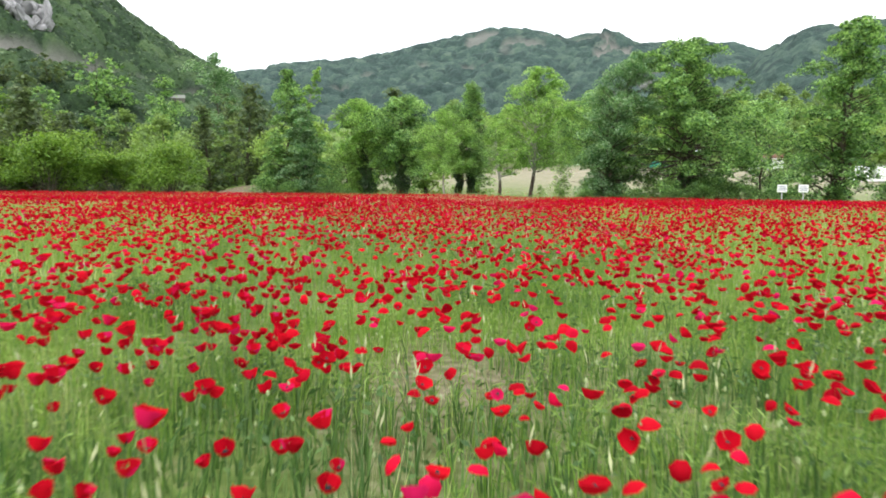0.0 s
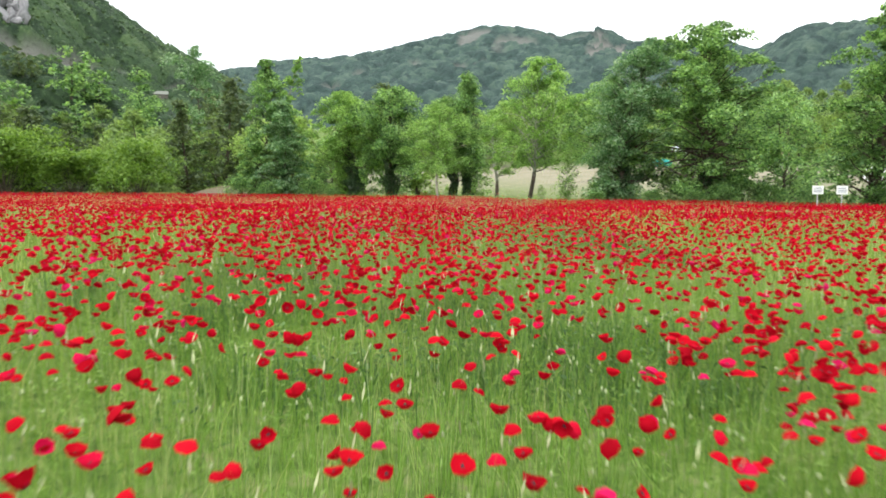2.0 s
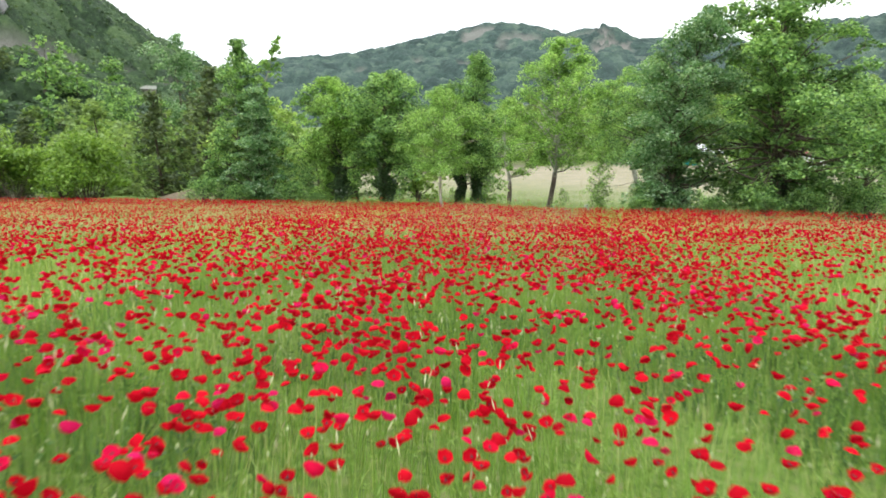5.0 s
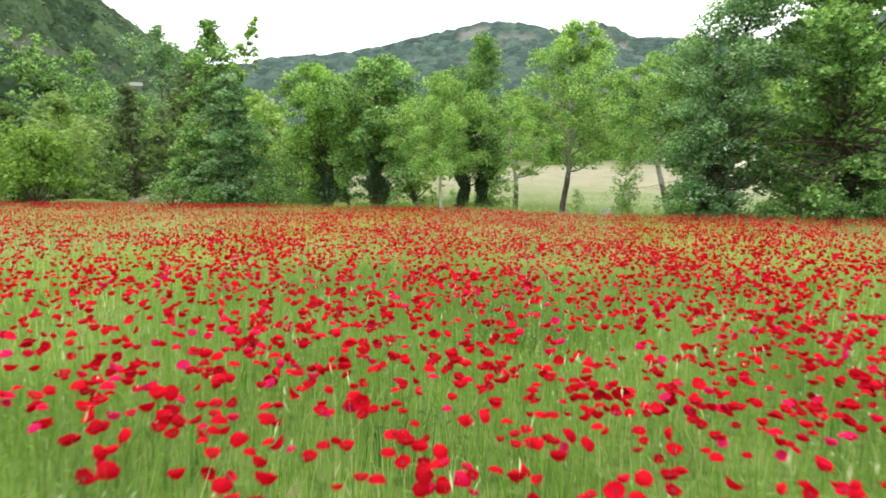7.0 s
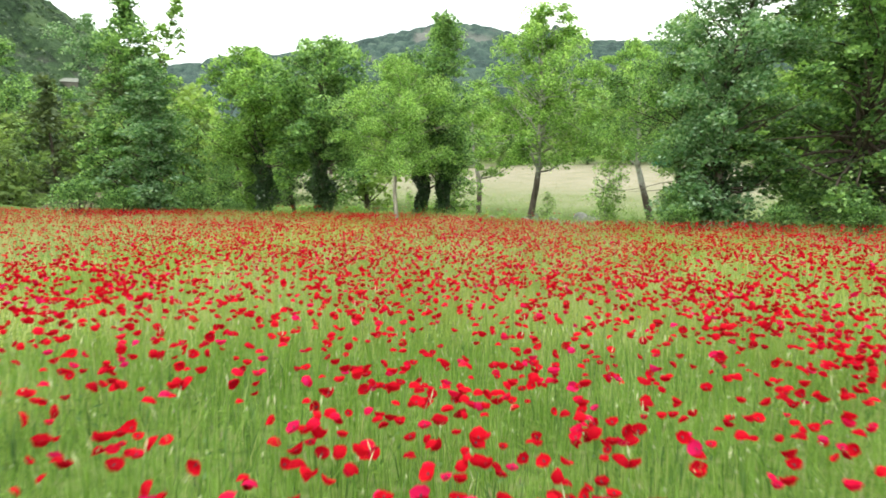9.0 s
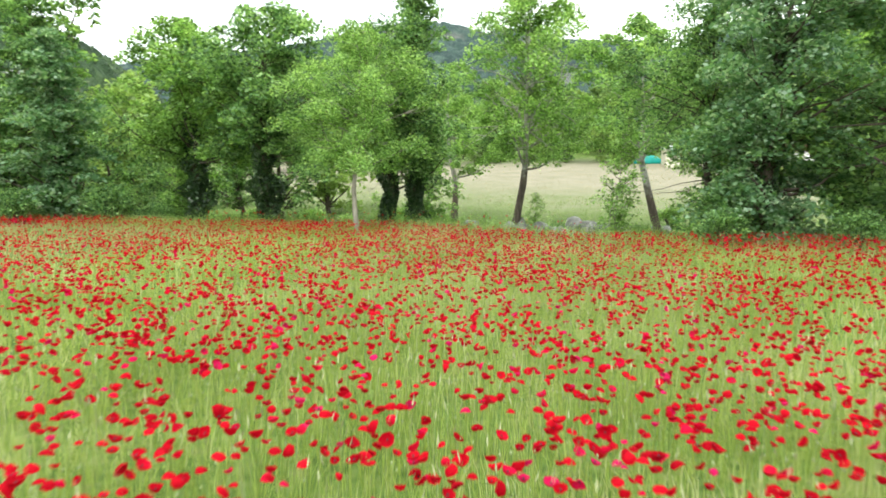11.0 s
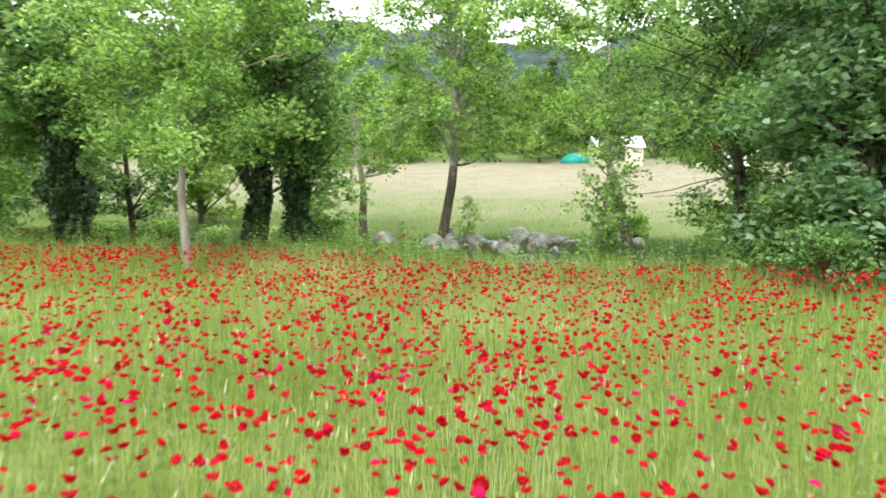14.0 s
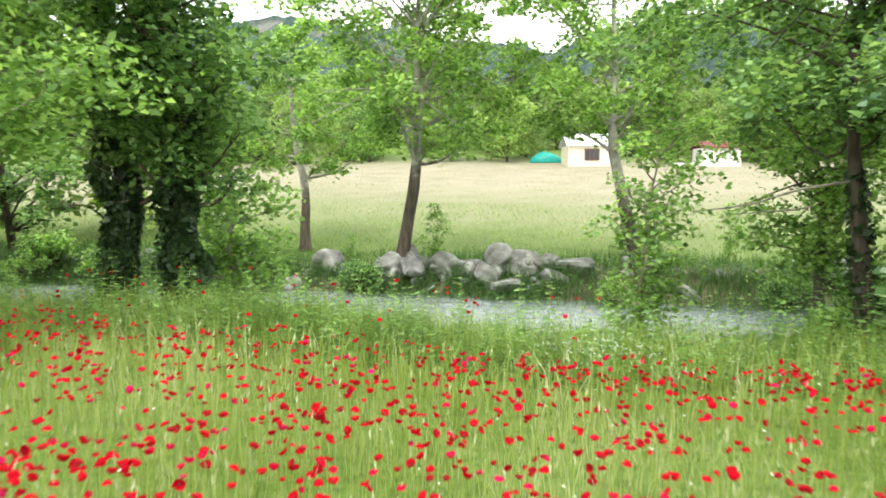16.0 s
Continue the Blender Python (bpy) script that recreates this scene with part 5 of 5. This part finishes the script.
# tall leafy weeds on the bank: upright stalks with pairs of leaves
def stalks(name, label, x, y, high, leaf, rng_w, mat, pairs=7):
    n = len(x)
    z = land(x, y)
    h = high * (0.5 + 0.7 * rng_w.rand(n))
    lean = rng_w.randn(n, 2) * 0.12
    pile = Pile()
    for k in range(pairs):
        u = (k + 0.6) / pairs
        for side in (0, 1):
            a = k * 1.57 + side * math.pi + rng_w.rand(n) * 0.8
            reach = leaf * (1.1 - 0.7 * u) * (0.6 + 0.5 * rng_w.rand(n))
            c = np.stack([x + lean[:, 0] * h * u + np.cos(a) * reach * 0.6, y + lean[:, 1] * h * u + np.sin(a) * reach * 0.6, z + h * u], -1)
            t = np.stack([np.cos(a), np.sin(a), 0.25 - 0.6 * rng_w.rand(n)], -1) * reach[:, None]
            s = np.stack([-np.sin(a), np.cos(a), 0.15 * rng_w.randn(n)], -1) * reach[:, None] * 0.32
            v = np.stack([c - t * 0.5, c - s, c + t * 0.6, c + s], 1).reshape(-1, 3)
            pile.add(v, np.arange(4 * n).reshape(-1, 4))
    foot, tip = np.stack([x, y, z - 0.03], -1), np.stack([x + lean[:, 0] * h, y + lean[:, 1] * h, z + h * 1.02], -1)
    w = np.array([[0.006, 0, 0]])
    pile.add(np.stack([foot - w, foot + w, tip], 1).reshape(-1, 3), (), np.arange(3 * n).reshape(-1, 3))
    return tagged(part(name, pile.mesh(name), mat), label, "weeds", kind="stuff")


n = 6500
s_, n_s = -24 + 46 * rng.rand(n), -14.2 + 5.0 * rng.rand(n) ** 1.2
x, y = RIVER[0] + n_s * ACROSS[0] + s_ * DOWN[0], RIVER[1] + n_s * ACROSS[1] + s_ * DOWN[1]
keep = rng.rand(n) < smooth(0.35, 0.62, fractal(x, y, 2.6, 131))
stalks("bank_weeds", "leafy green weeds along the field's edge", x[keep], y[keep], 0.72, 0.13, rng, UNDER, 9)
n = 270
s_, n_s = -14 + 26 * rng.rand(n), -14.2 + 4.0 * rng.rand(n)
x, y = RIVER[0] + n_s * ACROSS[0] + s_ * DOWN[0], RIVER[1] + n_s * ACROSS[1] + s_ * DOWN[1]
stalks("bank_weeds", "tall leafy saplings and docks on the bank", x, y, 1.15, 0.2, rng, LEAF_LIGHT, 13)

n = 7000
s_, n_s = -24 + 46 * rng.rand(n), 1.0 + 4.6 * rng.rand(n)
x, y = RIVER[0] + n_s * ACROSS[0] + s_ * DOWN[0], RIVER[1] + n_s * ACROSS[1] + s_ * DOWN[1]
keep = rng.rand(n) < smooth(0.30, 0.5, fractal(x, y, 3.4, 141))
stalks("bank_weeds", "dark leafy growth hanging over the far bank", x[keep], y[keep], 0.75, 0.2, rng, WEED, 5)
n = 24000
s_, n_s = -30 + 60 * rng.rand(n), 8 + 24 * rng.rand(n) ** 2.0
x, y = RIVER[0] + n_s * ACROSS[0] + s_ * DOWN[0], RIVER[1] + n_s * ACROSS[1] + s_ * DOWN[1]
blades("meadow_grass", "light green grass on the near side of the meadow", x, y, 0.26, 0.026, rng, GRASS, False)
n = 14000
s_, n_s = -40 + 95 * rng.rand(n), 16 + 58 * rng.rand(n)
x, y = RIVER[0] + n_s * ACROSS[0] + s_ * DOWN[0], RIVER[1] + n_s * ACROSS[1] + s_ * DOWN[1]
blades("meadow_grass", "dry straw-coloured grass on the meadow", x, y, 0.16, 0.06, rng, STRAW, False)

# pale grass heads standing over the field
x, y = sow(rng, 17, 0, 4.8, 1.2, 72, lambda x, y: 0.4 + 0.6 * smooth(38, 52, y))
h_, a_ = 0.48 + 0.24 * rng.rand(len(x)), rng.rand(len(x)) * 6.283
foot = np.stack([x, y, land(x, y)], -1)
top_ = foot + np.stack([0.08 * np.cos(a_), 0.08 * np.sin(a_), h_], -1)
w_ = np.stack([-np.sin(a_), np.cos(a_), 0 * a_], -1) * 0.0022
pile = Pile()
pile.add(np.stack([foot - w_, foot + w_, top_], 1).reshape(-1, 3), (), np.arange(3 * len(x)).reshape(-1, 3))
lift = np.stack([0.03 * np.cos(a_), 0.03 * np.sin(a_), 0.05 + 0.03 * rng.rand(len(x))], -1)
pile.add(np.stack([top_ - lift * 0.3, top_ + w_ * 3 + lift * 0.3, top_ + lift, top_ - w_ * 3 + lift * 0.3], 1).reshape(-1, 3), np.arange(4 * len(x)).reshape(-1, 4))
tagged(part("grass_heads", pile.mesh("grass_heads"), SEED), "pale nodding heads of wild grass", "grass", kind="stuff")

# small white daisies at the edge of the field
x, y = 15.0 + rng.randn(260) * 0.5, 69.0 + rng.randn(260) * 0.4
x, y = np.concatenate([x, 14 + rng.randn(70) * 2.5]), np.concatenate([y, 66.5 + rng.randn(70) * 1.3])
ring_ = np.stack([np.cos(np.arange(6) * 1.047), np.sin(np.arange(6) * 1.047), 0.15 * np.ones(6)], -1)
v = np.concatenate([ring_, [[0, 0, 0]]])[None] * (0.0115 * (0.7 + 0.6 * rng.rand(len(x))))[:, None, None] + np.stack([x, y, land(x, y) + 0.46 + 0.16 * rng.rand(len(x))], -1)[:, None]
pile = Pile()
pile.add(v.reshape(-1, 3), (), (np.array([(6, k, (k + 1) % 6) for k in range(6)])[None] + (np.arange(len(x)) * 7)[:, None, None]).reshape(-1, 3))
tagged(part("daisies", pile.mesh("daisies"), DAISY), "small white daisies at the edge of the field", "daisies", kind="stuff")


# ---- poppies that stand singly nearest the start ----
def petal_mesh(seed):
    rng_p = np.random.RandomState(seed)
    v, q = [], []
    for r in range(5):
        u = r / 4
        for k in range(6):
            w = (k / 5 - 0.5) * (0.45 + 1.75 * u ** 0.6)
            rad = 0.5 * u ** 0.62 * (1 - 0.10 * abs(k - 2.5) / 2.5 * u) + 0.012 * rng_p.randn() * u
            v.append((rad * math.cos(w), rad * math.sin(w), -0.24 + 0.58 * u ** 1.4 + 0.035 * rng_p.randn() * u))
    for r in range(4):
        for k in range(5):
            a = r * 6 + k
            q.append((a, a + 6, a + 7, a + 1))
    return mesh_of("petal", np.array(v), np.array(q))


def poppy(seed):
    rng_p = np.random.RandomState(seed)
    top = thing("poppy", "single red poppy on a thin hairy stem", "poppy", "poppies nearest the start of the walk")
    tilt = pose(0, 0, 0.5, rng_p.randn() * 15, rng_p.randn() * 15, 0) @ Matrix.Scale(0.086, 4)
    for k in range(4):
        ob = part("petal", petal_mesh(seed * 4 + k), PETAL_SINGLE, top)
        ob.matrix_local = tilt @ pose(0, 0, 0.02 * (k % 2), 0, 0, 90 * k + rng_p.randn() * 6) @ Matrix.Scale(1.0 if k % 2 else 0.94, 4)
    stem = Pile()
    tube(stem, limb_path((rng_p.randn() * 0.03, rng_p.randn() * 0.03, -0.05), (0, 0, 0.485), rng_p, 0.04, 6), np.linspace(0.0028, 0.0018, 6), 5, seed)
    part("stem", stem.mesh("stem"), STEM, top)
    bm = bmesh.new()
    bmesh.ops.create_uvsphere(bm, u_segments=8, v_segments=5, radius=0.15)
    ob = part("seed_pod", bm, POD, top, "dark seed pod and stamens")
    ob.matrix_local = tilt @ Matrix.Translation((0, 0, -0.08))
    return top


models = [poppy(400 + k) for k in range(6)]
for k, (x, y) in enumerate(single_xy):
    m = pose(x, y, float(land(x, y)), 0, 0, rng.rand() * 360) @ Matrix.Scale(0.8 + 0.4 * rng.rand(), 4)
    if k < 6:
        models[k].matrix_world = m
    else:
        copy_thing(models[k % 6], m)
